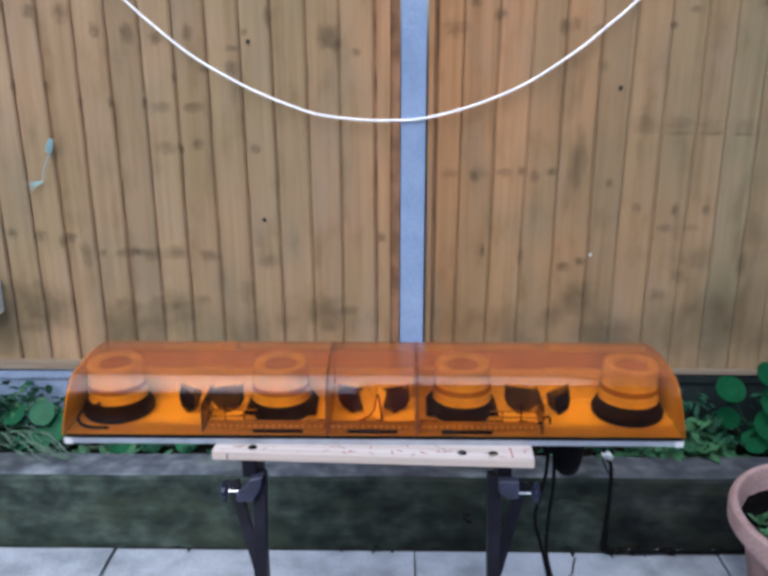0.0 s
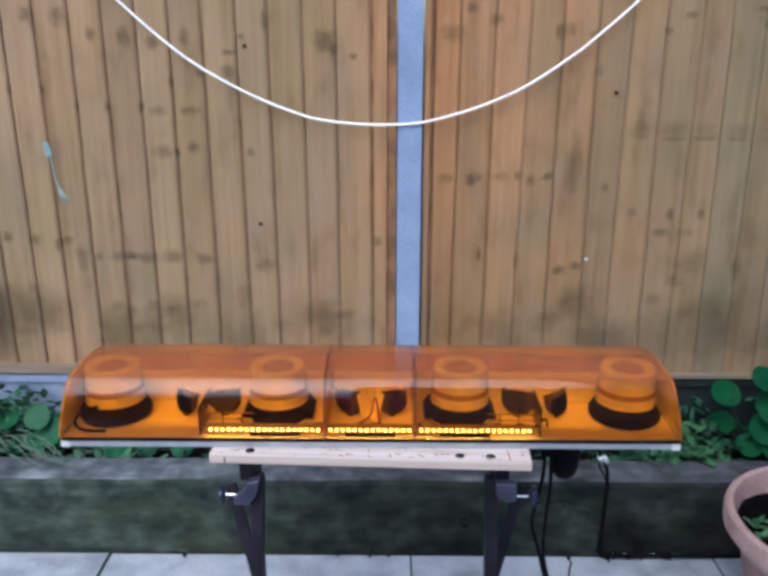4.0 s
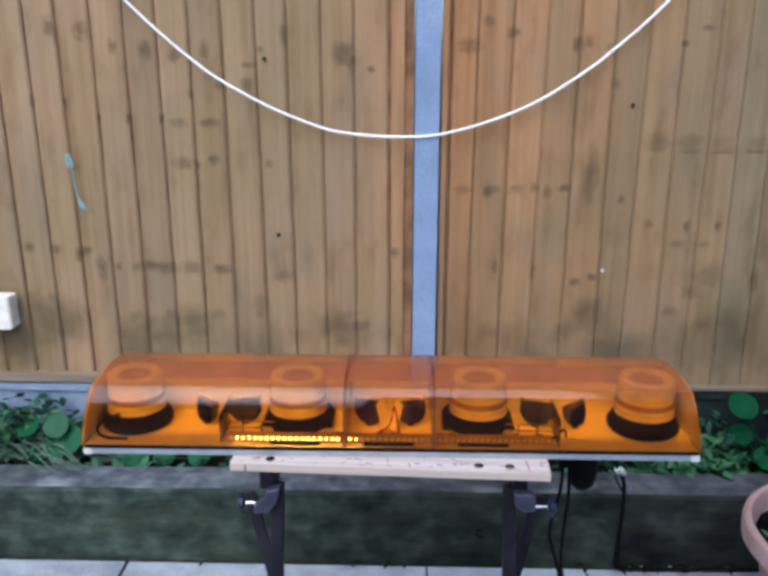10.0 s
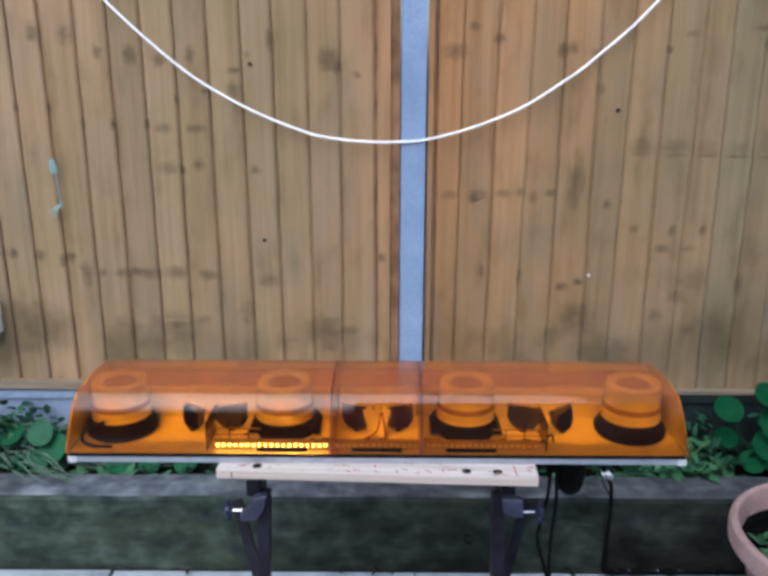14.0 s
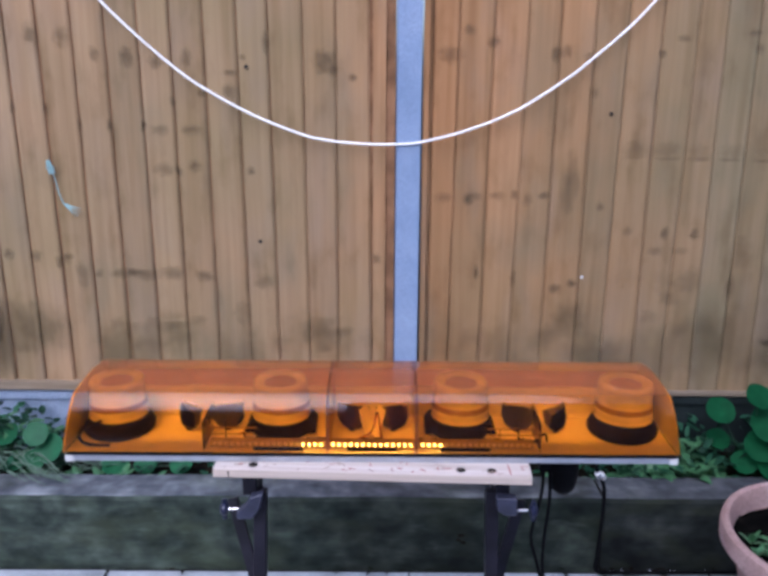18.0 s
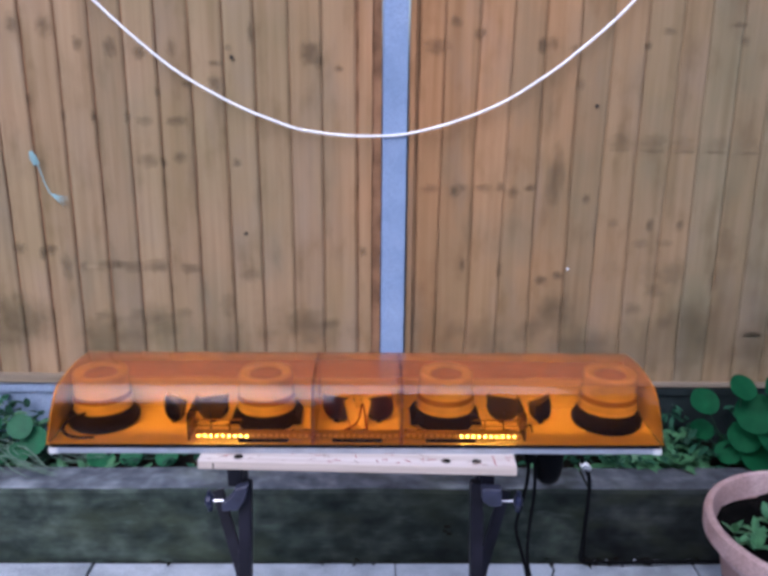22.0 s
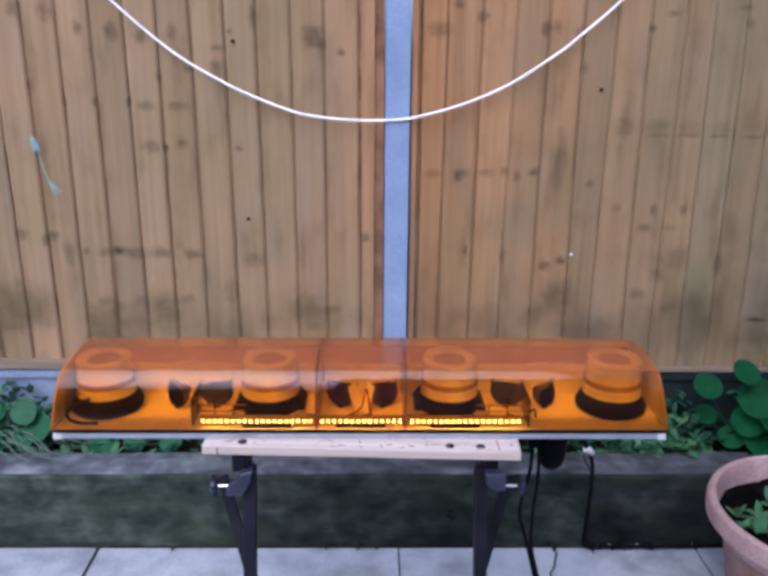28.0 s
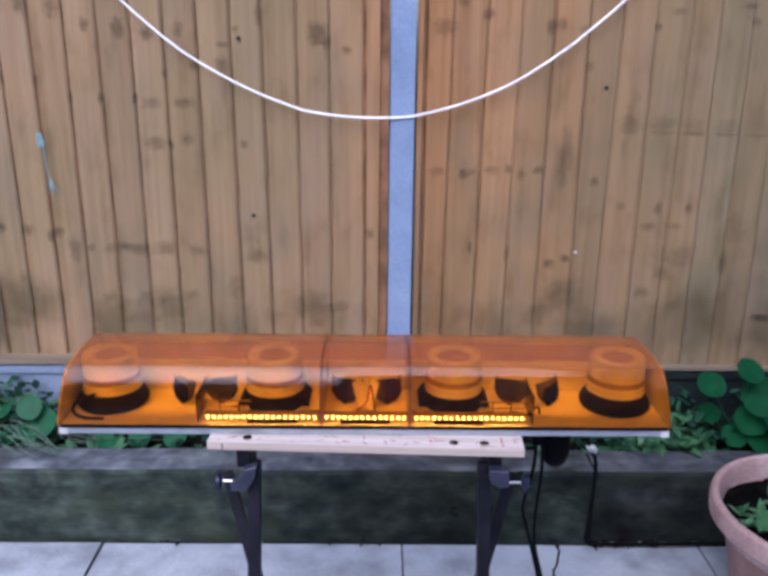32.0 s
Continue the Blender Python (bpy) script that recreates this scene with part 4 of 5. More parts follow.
def build_lightbar():
    b = thing("light_bar", "long amber warning light bar on the bench, strobes flashing", "light bar", (BX, BY, BZ), 0.0)
    tray = part("base_tray", box(-0.611, 0.611, 0.006, DEPTH - 0.010, -0.012, 0.002, 0.003), M_FLOOR, b, "pale base tray")
    part("front_rail", box(-0.604, 0.604, 0.002, 0.0096, -0.016, -0.001, 0.0015), M_ALU, b, "bare aluminium rail")
    part("rear_rail", box(-0.604, 0.604, DEPTH - 0.0096, DEPTH - 0.002, -0.016, -0.001, 0.0015), M_ALU, b, "bare aluminium rail")
    part("gasket", box(-0.606, 0.606, -0.0025, 0.0005, -0.0015, 0.0045, 0.0005), M_RUBBER, b, "black rubber gasket")
    for s in (-1, 1):
        part("end_clip", box(s * 0.602 - 0.009, s * 0.602 + 0.009, 0.0, 0.04, -0.018, -0.0035, 0.004), M_WHITE, b, "whitish plastic end clip")
    for x0, x1, e0, e1 in ((-0.616, -0.0912, True, False), (-0.0848, 0.0848, False, False), (0.0912, 0.616, False, True)):
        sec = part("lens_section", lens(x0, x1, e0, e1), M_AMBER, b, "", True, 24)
        # the rear face is frosted
        sec.data.materials.append(M_AMBER_REAR)
        for p in sec.data.polygons:
            p.material_index = 1 if p.center.y > 0.128 and abs(p.normal.x) < 0.5 and abs(p.normal.z) < 0.8 else 0
    for s in (-1, 1):
        part("divider", profile_sheet(s * 0.088 - 0.003, s * 0.088 + 0.003, 0.001), M_CAP, b, "dark red lens divider")
        part("inner_wall", box(s * 0.337 - 0.001, s * 0.337 + 0.001, 0.014, 0.120, 0.003, 0.062, 0.0005), M_CLEAR, b, "clear inner wall")
    for s in (-1, 1):
        bm = profile_sheet(-0.001, 0.001, -0.0016, 0.0022)
        for v in bm.verts:
            v.co.x = s * (0.6130 - 0.023 * v.co.z / TALL) + v.co.x
        part("end_wall", bm, M_FLOOR, b, "pale plastic end wall")
    for x0, x1 in ((-0.580, -0.095), (-0.082, 0.082), (0.095, 0.580)):
        part("rear_panel", box(x0, x1, 0.1765, 0.1795, 0.003, 0.072, 0.0008), M_FLOOR, b, "pale inner rear panel")
    cores = [build_beacon_parts(b, x, k in (0, 3)) for k, x in enumerate((-0.534, -0.192, 0.184, 0.528))]
    for x, turn in ((-0.394, -39), (-0.302, 16), (-0.047, -18), (0.047, 18), (0.302, -16), (0.394, 39)):
        build_mirror(b, x, turn)
    # pale reflector wings between the middle mirrors
    for s in (-1, 1):
        wing = part("reflector_wing", box(-0.0012, 0.0012, -0.018, 0.018, 0.0, 0.062, 0.0005), M_FLOOR, b, "pale reflector wing")
        wing.matrix_basis = pose(s * 0.006, 0.085, 0.004, 0, s * 14, s * 24)
    rear = []
    for x in (-0.37, 0.12, 0.43):
        h = bmesh.new()
        box(-0.05, 0.05, -0.028, -0.022, -0.026, 0.024, 0, h)
        box(-0.05, 0.05, -0.022, 0.030, 0.012, 0.016, 0, h)
        box(-0.05, 0.05, -0.022, 0.030, -0.012, -0.008, 0, h)
        box(-0.05, 0.05, -0.022, -0.002, -0.026, -0.022, 0, h)
        box(-0.05, 0.05, -0.002, 0.002, -0.026, -0.012, 0, h)
        for e in (-1, 1):
            box(e * 0.05 - 0.002, e * 0.05 + 0.002, -0.022, 0.030, -0.026, 0.016, 0, h)
        hood = part("rear_flasher", h, M_FLOOR, b, "pale hooded rear flasher")
        hood.matrix_basis = pose(x, 0.216, 0.027, 12)
        part("flasher_foot", box(-0.01, 0.01, -0.02, -0.005, -0.038, -0.027, 0.002), M_FLOOR, hood)
        g = part("flash_strip", box(-0.045, 0.045, -0.004, 0.004, -0.004, 0.004, 0.001), M_REAR, hood, "rear flash strip")
        g.matrix_basis = pose(0, -0.012, -0.017)
        rear.append(g)
    leds = []
    bead = mesh_of("led", lathe([(0, -0.001), (0.0014, -0.001), (0.0014, 0.002), (0.0010, 0.0030), (0, 0.0034)], 10), M_LED, True)
    rim = lathe([(0.0018, 0), (0.0041, 0.0), (0.0041, 0.0008), (0.0030, 0.0014), (0.0018, 0.0012)], 10)
    rimm = mesh_of("socket", rim, M_FLOOR, True)
    for x0, x1, lo, hi in ((-0.324, -0.094, 0, 19), (-0.085, 0.085, 19, 33), (0.094, 0.324, 33, 52)):
        s = part("led_strip", box(x0, x1, 0.0185, 0.034, 0.008, 0.0205, 0.001), M_STRIP, b, "brown strip of small lights")
        mid = (0.188 if x0 > 0 else -0.188) if abs(x0 + x1) > 0.1 else 0.0
        # black foot, sized to stand in for the strobe base's shadow
        part("strip_foot", box(mid - 0.050, mid + 0.050, 0.014, 0.032, 0.002, 0.0078, 0.002), M_BLACK, s)
        for i in range(lo, hi):
            o = part("socket", rimm, M_FLOOR, s)
            o.matrix_basis = pose(LED_X[i], 0.0187, 0.0145, 90)
            d = part("led", bead, M_LED, s, "amber glowing light")
            d.matrix_basis = pose(LED_X[i], 0.026, 0.0145, 90)
            leds.append(d)
    # inner wire frames between the strobes
    for s in (-1, 1):
        fr = part("inner_frame", tube([(s * 0.236, 0.060, 0.030), (s * 0.336, 0.060, 0.030)], 0.0014, 6), M_GROOVE, b, "dark amber wire frame", True)
        part("rod", tube([(s * 0.240, 0.056, 0.018), (s * 0.336, 0.056, 0.018)], 0.0014, 6), M_GROOVE, fr)
        for x in (0.262, 0.300, 0.336):
            part("rod", tube([(s * x, 0.058, 0.003), (s * x, 0.058, 0.048 if x > 0.28 else 0.030)], 0.0014, 6), M_GROOVE if x != 0.300 else M_RUBBER, fr)
    # small circuit boards on the tray
    for x in (-0.115, 0.0, 0.115, -0.245, 0.245):
        part("circuit_board", box(x - 0.020, x + 0.020, 0.040, 0.062, 0.004, 0.009, 0.001), M_STEEL, b, "small dark circuit board")
        part("terminal", box(x - 0.012, x + 0.004, 0.045, 0.055, 0.0092, 0.018, 0.001), M_WHITE, b, "white terminal block")
    # wiring looms on the tray
    for k, pts in enumerate(([(-0.545, 0.040, 0.052), (-0.575, 0.034, 0.042), (-0.590, 0.032, 0.026), (-0.586, 0.030, 0.012), (-0.565, 0.028, 0.005), (-0.530, 0.028, 0.004)],
                             [(-0.27, 0.05, 0.02), (-0.26, 0.035, 0.03), (-0.255, 0.06, 0.006), (-0.22, 0.05, 0.004)],
                             [(0.27, 0.045, 0.004), (0.30, 0.035, 0.02), (0.33, 0.05, 0.006), (0.35, 0.04, 0.03), (0.36, 0.06, 0.004)],
                             [(-0.03, 0.06, 0.005), (0.0, 0.05, 0.03), (0.01, 0.05, 0.07), (0.02, 0.06, 0.004)])):
        part("loom", tube(smoothed(pts), 0.0034 if k == 0 else 0.0022, 6), M_CAP if k % 2 else M_RUBBER, b, "dark wire loom", True)
    return cores, leds, rear


CORES, LEDS, REAR = build_lightbar()


# ---- folding workbench ----
def build_bench():
    w = thing("folding_workbench", "folding workbench with pale wooden jaws and dark steel legs", "workbench", (0, 0, 0))
    jaw = part("front_jaw", box(-0.312, 0.312, -0.055, 0.055, -0.018, 0, 0.002), M_PINE, w, "bright pine jaw with drilled dog holes")
    jaw.matrix_basis = pose(-0.020, 1.437, 0.783, 0, 0, -2.3)
    part("jaw_edge", box(-0.311, 0.311, -0.0568, -0.0552, -0.017, -0.002), M_PLY, jaw, "layered plywood edge")
    holes = mesh_of("dog_hole", lathe([(0, 0), (0.0095, 0), (0.0088, 0.0006), (0, 0.0007)], 14), M_SOIL)
    for x in (-0.235, 0.175, 0.235):
        h = part("dog_hole", holes, M_SOIL, jaw)
        h.matrix_basis = pose(x, -0.036, 0.0004)
    mark = plain("red_ink", (0.36, 0.08, 0.06), 0.6)
    for i, (x, y, a, ln) in enumerate(((0.270, -0.030, 4, 0.040), (0.10, -0.040, 60, 0.014), (0.04, -0.042, 20, 0.010), (0.055, -0.036, 75, 0.012), (0.13, -0.034, 10, 0.012))):
        m = part("ink_mark", box(-0.0012, 0.0012, -ln / 2, ln / 2, 0, 0.0005), mark, jaw, "red ruled mark")
        m.matrix_basis = pose(x, y, 0.0003, 0, 0, a)
    rk = random.Random(9)
    stain = plain("old_scuff", (0.36, 0.27, 0.22), 0.7)
    for i in range(46):
        ln = rk.uniform(0.004, 0.016)
        m = part("scuff", box(-0.0008, 0.0008 + rk.random() * 0.0012, -ln / 2, ln / 2, 0, 0.0004), stain if i % 3 else mark, jaw)
        m.matrix_basis = pose(rk.uniform(-0.30, 0.305), rk.uniform(-0.052, -0.012), 0.0002 + 0.00002 * i, 0, 0, rk.uniform(40, 140) if i % 2 else rk.uniform(0, 180))
    s = part("split", box(-0.0012, 0.0012, -0.0572, -0.0567, -0.016, -0.004), M_SOIL, jaw)
    s.matrix_basis = pose(-0.281, 0, 0)
    rear = part("rear_jaw", box(-0.312, 0.312, -0.07, 0.07, -0.018, 0, 0.002), M_PINE, w, "bright pine jaw")
    rear.matrix_basis = pose(-0.020, 1.60, 0.783, 0, 0, -0.4)
    for s, x in ((-1, -0.266), (1, 0.240)):
        beam = part("side_beam", box(x - 0.014, x + 0.014, 1.41, 1.69, 0.716, 0.764, 0.003), M_STEEL, w)
        bm = bmesh.new()
        if s < 0:
            plate = [(0.030, 0.030), (0.004, 0.022), (-0.004, 0.000), (-0.024, -0.012), (-0.024, -0.026), (0.006, -0.026), (0.022, -0.004)]
        else:
            plate = [(-0.014, 0.024), (0.026, 0.022), (0.028, -0.014), (0.006, -0.016), (-0.012, -0.004)]
        for u, v in ((0, -0.012), (0, 0.012)):
            bm.faces.new([bm.verts.new((px, v, pz)) for px, pz in plate])
        bm.verts.ensure_lookup_table()
        c = len(plate)
        for i in range(c):
            j = (i + 1) % c
            bm.faces.new((bm.verts[i], bm.verts[j], bm.verts[c + j], bm.verts[c + i]))
        bmesh.ops.bevel(bm, geom=list(bm.edges), offset=0.002, segments=1, affect="EDGES")
        bk = part("bracket", bm, M_BRACKET, beam, "grey pressed steel bracket")
        bk.matrix_basis = pose(x, 1.400, 0.700)
        part("front_leg", bar((x - s * 0.020, 1.424, 0.722), (x - s * 0.012, 1.300, 0.0), 0.025, 0.028), M_STEEL, w)
        part("rear_leg", bar(((x - s * 0.018) * 1.15, 1.62, 0.715), ((x - s * 0.012) * 1.22, 1.74, 0.0), 0.020, 0.026), M_STEEL, w)
        part("strut", bar((x + s * 0.056, 1.512, 0.650), (x - s * 0.016, 1.44, 0.420), 0.024, 0.010), M_STEEL, w, "slanted folding strut")
        part("foot", box(x - 0.03, x + 0.03, 1.27, 1.33, 0, 0.03, 0.006), M_RUBBER, w)
        bolt = lathe([(0, 0), (0.0026, 0), (0.0026, 0.030 if s > 0 else 0.020), (0, 0.030 if s > 0 else 0.020)], 12)
        bo = part("bolt", bolt, M_CHROME, w, "shiny zinc bolt", True)
        bo.matrix_basis = pose(x + s * 0.022, 1.402, 0.690, 0, 90 * s)
        kb = part("knob", lathe([(0, 0), (0.010, 0.001), (0.014, 0.005), (0.013, 0.012), (0.008, 0.016), (0, 0.017)], 18), M_BLUE, w, "dark blue turning knob", True)
        kb.matrix_basis = pose(x + s * (0.054 if s > 0 else 0.042), 1.402, 0.690, 0, 90 * s)
        for a in (-1, 1):
            t = part("lever", tube([(0, 0, 0), (0.0, 0, 0.022 * a)], 0.005, 8), M_BLUE, kb)
            t.matrix_basis = pose(0.0, 0, 0.008, 0, 90, 0)
    part("crossbar", box(-0.250, 0.220, 1.362, 1.390, 0.435, 0.462, 0.003), M_STEEL, w, "dark steel crossbar")
    part("rear_crossbar", box(-0.260, 0.240, 1.715, 1.74, 0.10, 0.127, 0.003), M_STEEL, w)


build_bench()


# ---- wires and adapter ----
def build_wires():
    a = thing("power_adapter", "black plug-in power adapter hanging under the light bar", "power adapter", (0.414, 1.63, 0.66))
    bm = lathe([(0, -0.060), (0.017, -0.056), (0.027, -0.045), (0.032, -0.025), (0.035, 0.01), (0.036, 0.05), (0, 0.052)], 28)
    part("housing", bm, M_BLACK, a, "", True)
    part("collar", box(-0.058, -0.020, -0.02, 0.02, 0.0, 0.075, 0.006), M_BLACK, a)
    part("hanger", box(-0.012, 0.012, -0.01, 0.01, 0.045, 0.138, 0.003), M_BLACK, a)
    for k, pts in enumerate(([(0.378, 1.62, 0.70), (0.380, 1.60, 0.60), (0.374, 1.60, 0.50), (0.370, 1.58, 0.43), (0.385, 1.57, 0.36), (0.405, 1.56, 0.28), (0.43, 1.55, 0.15), (0.47, 1.60, 0.012), (0.60, 1.66, 0.012)],
                             [(0.370, 1.63, 0.70), (0.368, 1.63, 0.60), (0.352, 1.62, 0.53), (0.348, 1.62, 0.48), (0.364, 1.60, 0.42), (0.392, 1.58, 0.30), (0.41, 1.56, 0.18), (0.45, 1.58, 0.012), (0.58, 1.60, 0.012)])):
        c = part("power_cable", tube(smoothed(pts), 0.0042, 8), M_RUBBER, smooth=True)
        tagged(c, "thin black power cable hanging down to the patio", "cable", "hanging power cables")
    c = thing("bed_cable", "thick black cable with a white connector against the sleeper", "cable", (0, 0, 0))
    part("cable", tube(smoothed([(0.628, 2.09, 0.425), (0.636, 2.10, 0.392), (0.656, 2.125, 0.362), (0.676, 2.155, 0.310), (0.684, 2.170, 0.235), (0.684, 2.178, 0.15), (0.680, 2.178, 0.06), (0.682, 2.168, 0.012), (0.76, 2.165, 0.009), (1.2, 2.170, 0.009)]), 0.0062, 8), M_RUBBER, c, "", True)
    part("connector", tube([(0.632, 2.092, 0.398), (0.646, 2.108, 0.378)], 0.0085, 10), M_WHITE, c, "white plastic connector", True)
    part("connector_cap", tube([(0.648, 2.106, 0.386), (0.660, 2.120, 0.368)], 0.009, 10), M_WHITE, c, "", True)
    w = thing("white_cable", "white cable sagging in a loop across the fence", "cable", (0, 0, 0))
    pts = [(-1.02, 2.562, 1.92), (-0.90, 2.562, 1.765), (-0.789, 2.56, 1.653), (-0.667, 2.56, 1.547), (-0.57, 2.56, 1.478), (-0.421, 2.56, 1.398), (-0.268, 2.56, 1.338), (-0.191, 2.56, 1.320), (-0.082, 2.556, 1.309), (0.027, 2.545, 1.309), (0.121, 2.548, 1.317), (0.275, 2.56, 1.357), (0.427, 2.56, 1.421), (0.574, 2.56, 1.516), (0.645, 2.56, 1.573), (0.753, 2.56, 1.668), (0.85, 2.562, 1.775), (0.96, 2.562, 1.92)]
    part("sheath", tube(smoothed(pts, 7), 0.0040, 8), M_CABLE, w, "", True)
    for x in (-1.02, 0.96):
        part("hook", tube([(x, 2.60, 1.93), (x, 2.56, 1.925), (x, 2.553, 1.915), (x, 2.556, 1.93)], 0.003, 6), M_CHROME, w, "small zinc hook")
    b = thing("timber_block", "cream painted timber block fixed to the fence", "timber block", (-1.437, 2.55, 0.715))
    part("block", box(-0.12, 0.108, -0.03, 0.036, -0.058, 0.058, 0.006), M_CREAM, b)
    part("end_face", box(0.1085, 0.112, -0.026, 0.032, -0.054, 0.054, 0.002), M_CREAM, b, "shaded end grain")


build_wires()


# ---- plant pot ----
def build_pot():
    p = thing("plant_pot", "dusty pink terracotta pot with dark soil and seedlings", "plant pot", (1.228, 1.83, 0))
    part("pot_wall", lathe([(0, 0.0), (0.205, 0.0), (0.212, 0.006), (0.268, 0.284), (0.274, 0.289), (0.272, 0.262), (0.262, 0.240), (0.255, 0.232), (0, 0.232)], 64), M_TERRA, p, "", True)
    part("rim", lathe([(0.276, 0.290), (0.300, 0.295), (0.309, 0.304), (0.311, 0.337), (0.307, 0.352), (0.298, 0.358), (0.288, 0.355), (0.283, 0.344), (0.279, 0.310), (0.274, 0.262)], 64), M_RIM, p, "rim coloured paler, as if lit from above", True)
    bm = bmesh.new()
    c = bm.verts.new((0, 0, 0.300))
    prev = None
    rings = []
    for r in (0.06, 0.12, 0.18, 0.23, 0.2765):
        rings.append([bm.verts.new((r * math.cos(a * 0.2618), r * math.sin(a * 0.2618), 0.292 + 0.012 * noise.noise((r * 20, a, 0)))) for a in range(24)])
    for i in range(24):
        bm.faces.new((c, rings[0][i], rings[0][(i + 1) % 24]))
        for a, b in zip(rings, rings[1:]):
            bm.faces.new((a[i], b[i], b[(i + 1) % 24], a[(i + 1) % 24]))
    part("potting_soil", bm, M_POT_SOIL, p, "dark crumbly soil", True)


build_pot()


# ---- plants ----
def leaf_into(bm, at, length, width, yaw, lift, droop=0.35, rnd=None, cup=0.12, n=5):
    """An oval leaf blade from its stalk end."""
    d = Vector((math.cos(yaw), math.sin(yaw), 0))
    s = Vector((-d.y, d.x, 0))
    rows = []
    for i in range(n + 1):
        t = i / n
        w = width * math.sin(math.pi * (0.06 + 0.94 * t) ** 0.8) * 0.5 + 0.0006
        if i == n:
            w = 0.0008
        c = Vector(at) + d * length * t * math.cos(lift) + Vector((0, 0, length * (t * math.sin(lift) - droop * t * t)))
        rows.append([bm.verts.new(c - s * w + Vector((0, 0, cup * w))), bm.verts.new(c), bm.verts.new(c + s * w + Vector((0, 0, cup * w)))])
    for a, b in zip(rows, rows[1:]):
        bm.faces.new((a[0], a[1], b[1], b[0]))
        bm.faces.new((a[1], a[2], b[2], b[1]))


def disc_leaf(radius, seed):
    """A round leaf with a shallow cone, a wavy rim and thickness."""
    bm = bmesh.new()
    n = 22
    rings = []
    for k, f in enumerate((0.18, 0.55, 0.86, 1.0)):
        ring = []
        for i in range(n):
            a = 2 * math.pi * i / n
            r = radius * f * (1 + 0.06 * noise.noise((math.cos(a) * 1.6, math.sin(a) * 1.6, seed)) * f)
            ring.append(bm.verts.new((r * math.cos(a), r * math.sin(a), radius * (0.10 * f * f + 0.03 * f * math.sin(3 * a + seed)))))
        rings.append(ring)
    c = bm.verts.new((0, 0, 0))
    for i in range(n):
        j = (i + 1) % n
        bm.faces.new((c, rings[0][i], rings[0][j]))
        for a, b in zip(rings, rings[1:]):
            bm.faces.new((a[i], b[i], b[j], a[j]))
    return bm


def round_plant(label, root, leaves, seed, skin):
    """Leaves: x, y, z, radius, tilt towards the viewer, turn."""
    p = thing("round_leaved_plant", label, "plant", root, group="round-leaved plants")
    for k, (x, y, z, r, tilt, turn) in enumerate(leaves):
        lf = part("leaf", disc_leaf(r, seed + k), skin, p, "", True)
        lf.matrix_basis = pose(x - root[0], y - root[1], z - root[2], tilt, 0, turn)
        st = tube(smoothed([(0, 0, 0), ((x - root[0]) * 0.6, (y - root[1]) * 0.5, (z - root[2]) * 0.6), (x - root[0], y - root[1], z - root[2] - 0.002)], 4), 0.0018, 5)
        part("stalk", st, M_STEM, p)


def rosette(label, at, count, length, seed, up=0.5):
    r = random.Random(seed)
    p = thing("leafy_weed", label, "weed", at, r.uniform(0, 360), group="leafy weeds")
    for i in range(count):
        bm = bmesh.new()
        f = r.uniform(0.7, 1.15)
        leaf_into(bm, (0, 0, 0.004 + 0.002 * i), length * f, length * f * 0.42, i * 2.4 + r.uniform(-0.3, 0.3), up * r.uniform(0.5, 1.5), r.uniform(0.15, 0.5))
        part("leaf", bm, M_WEED, p, "", True)


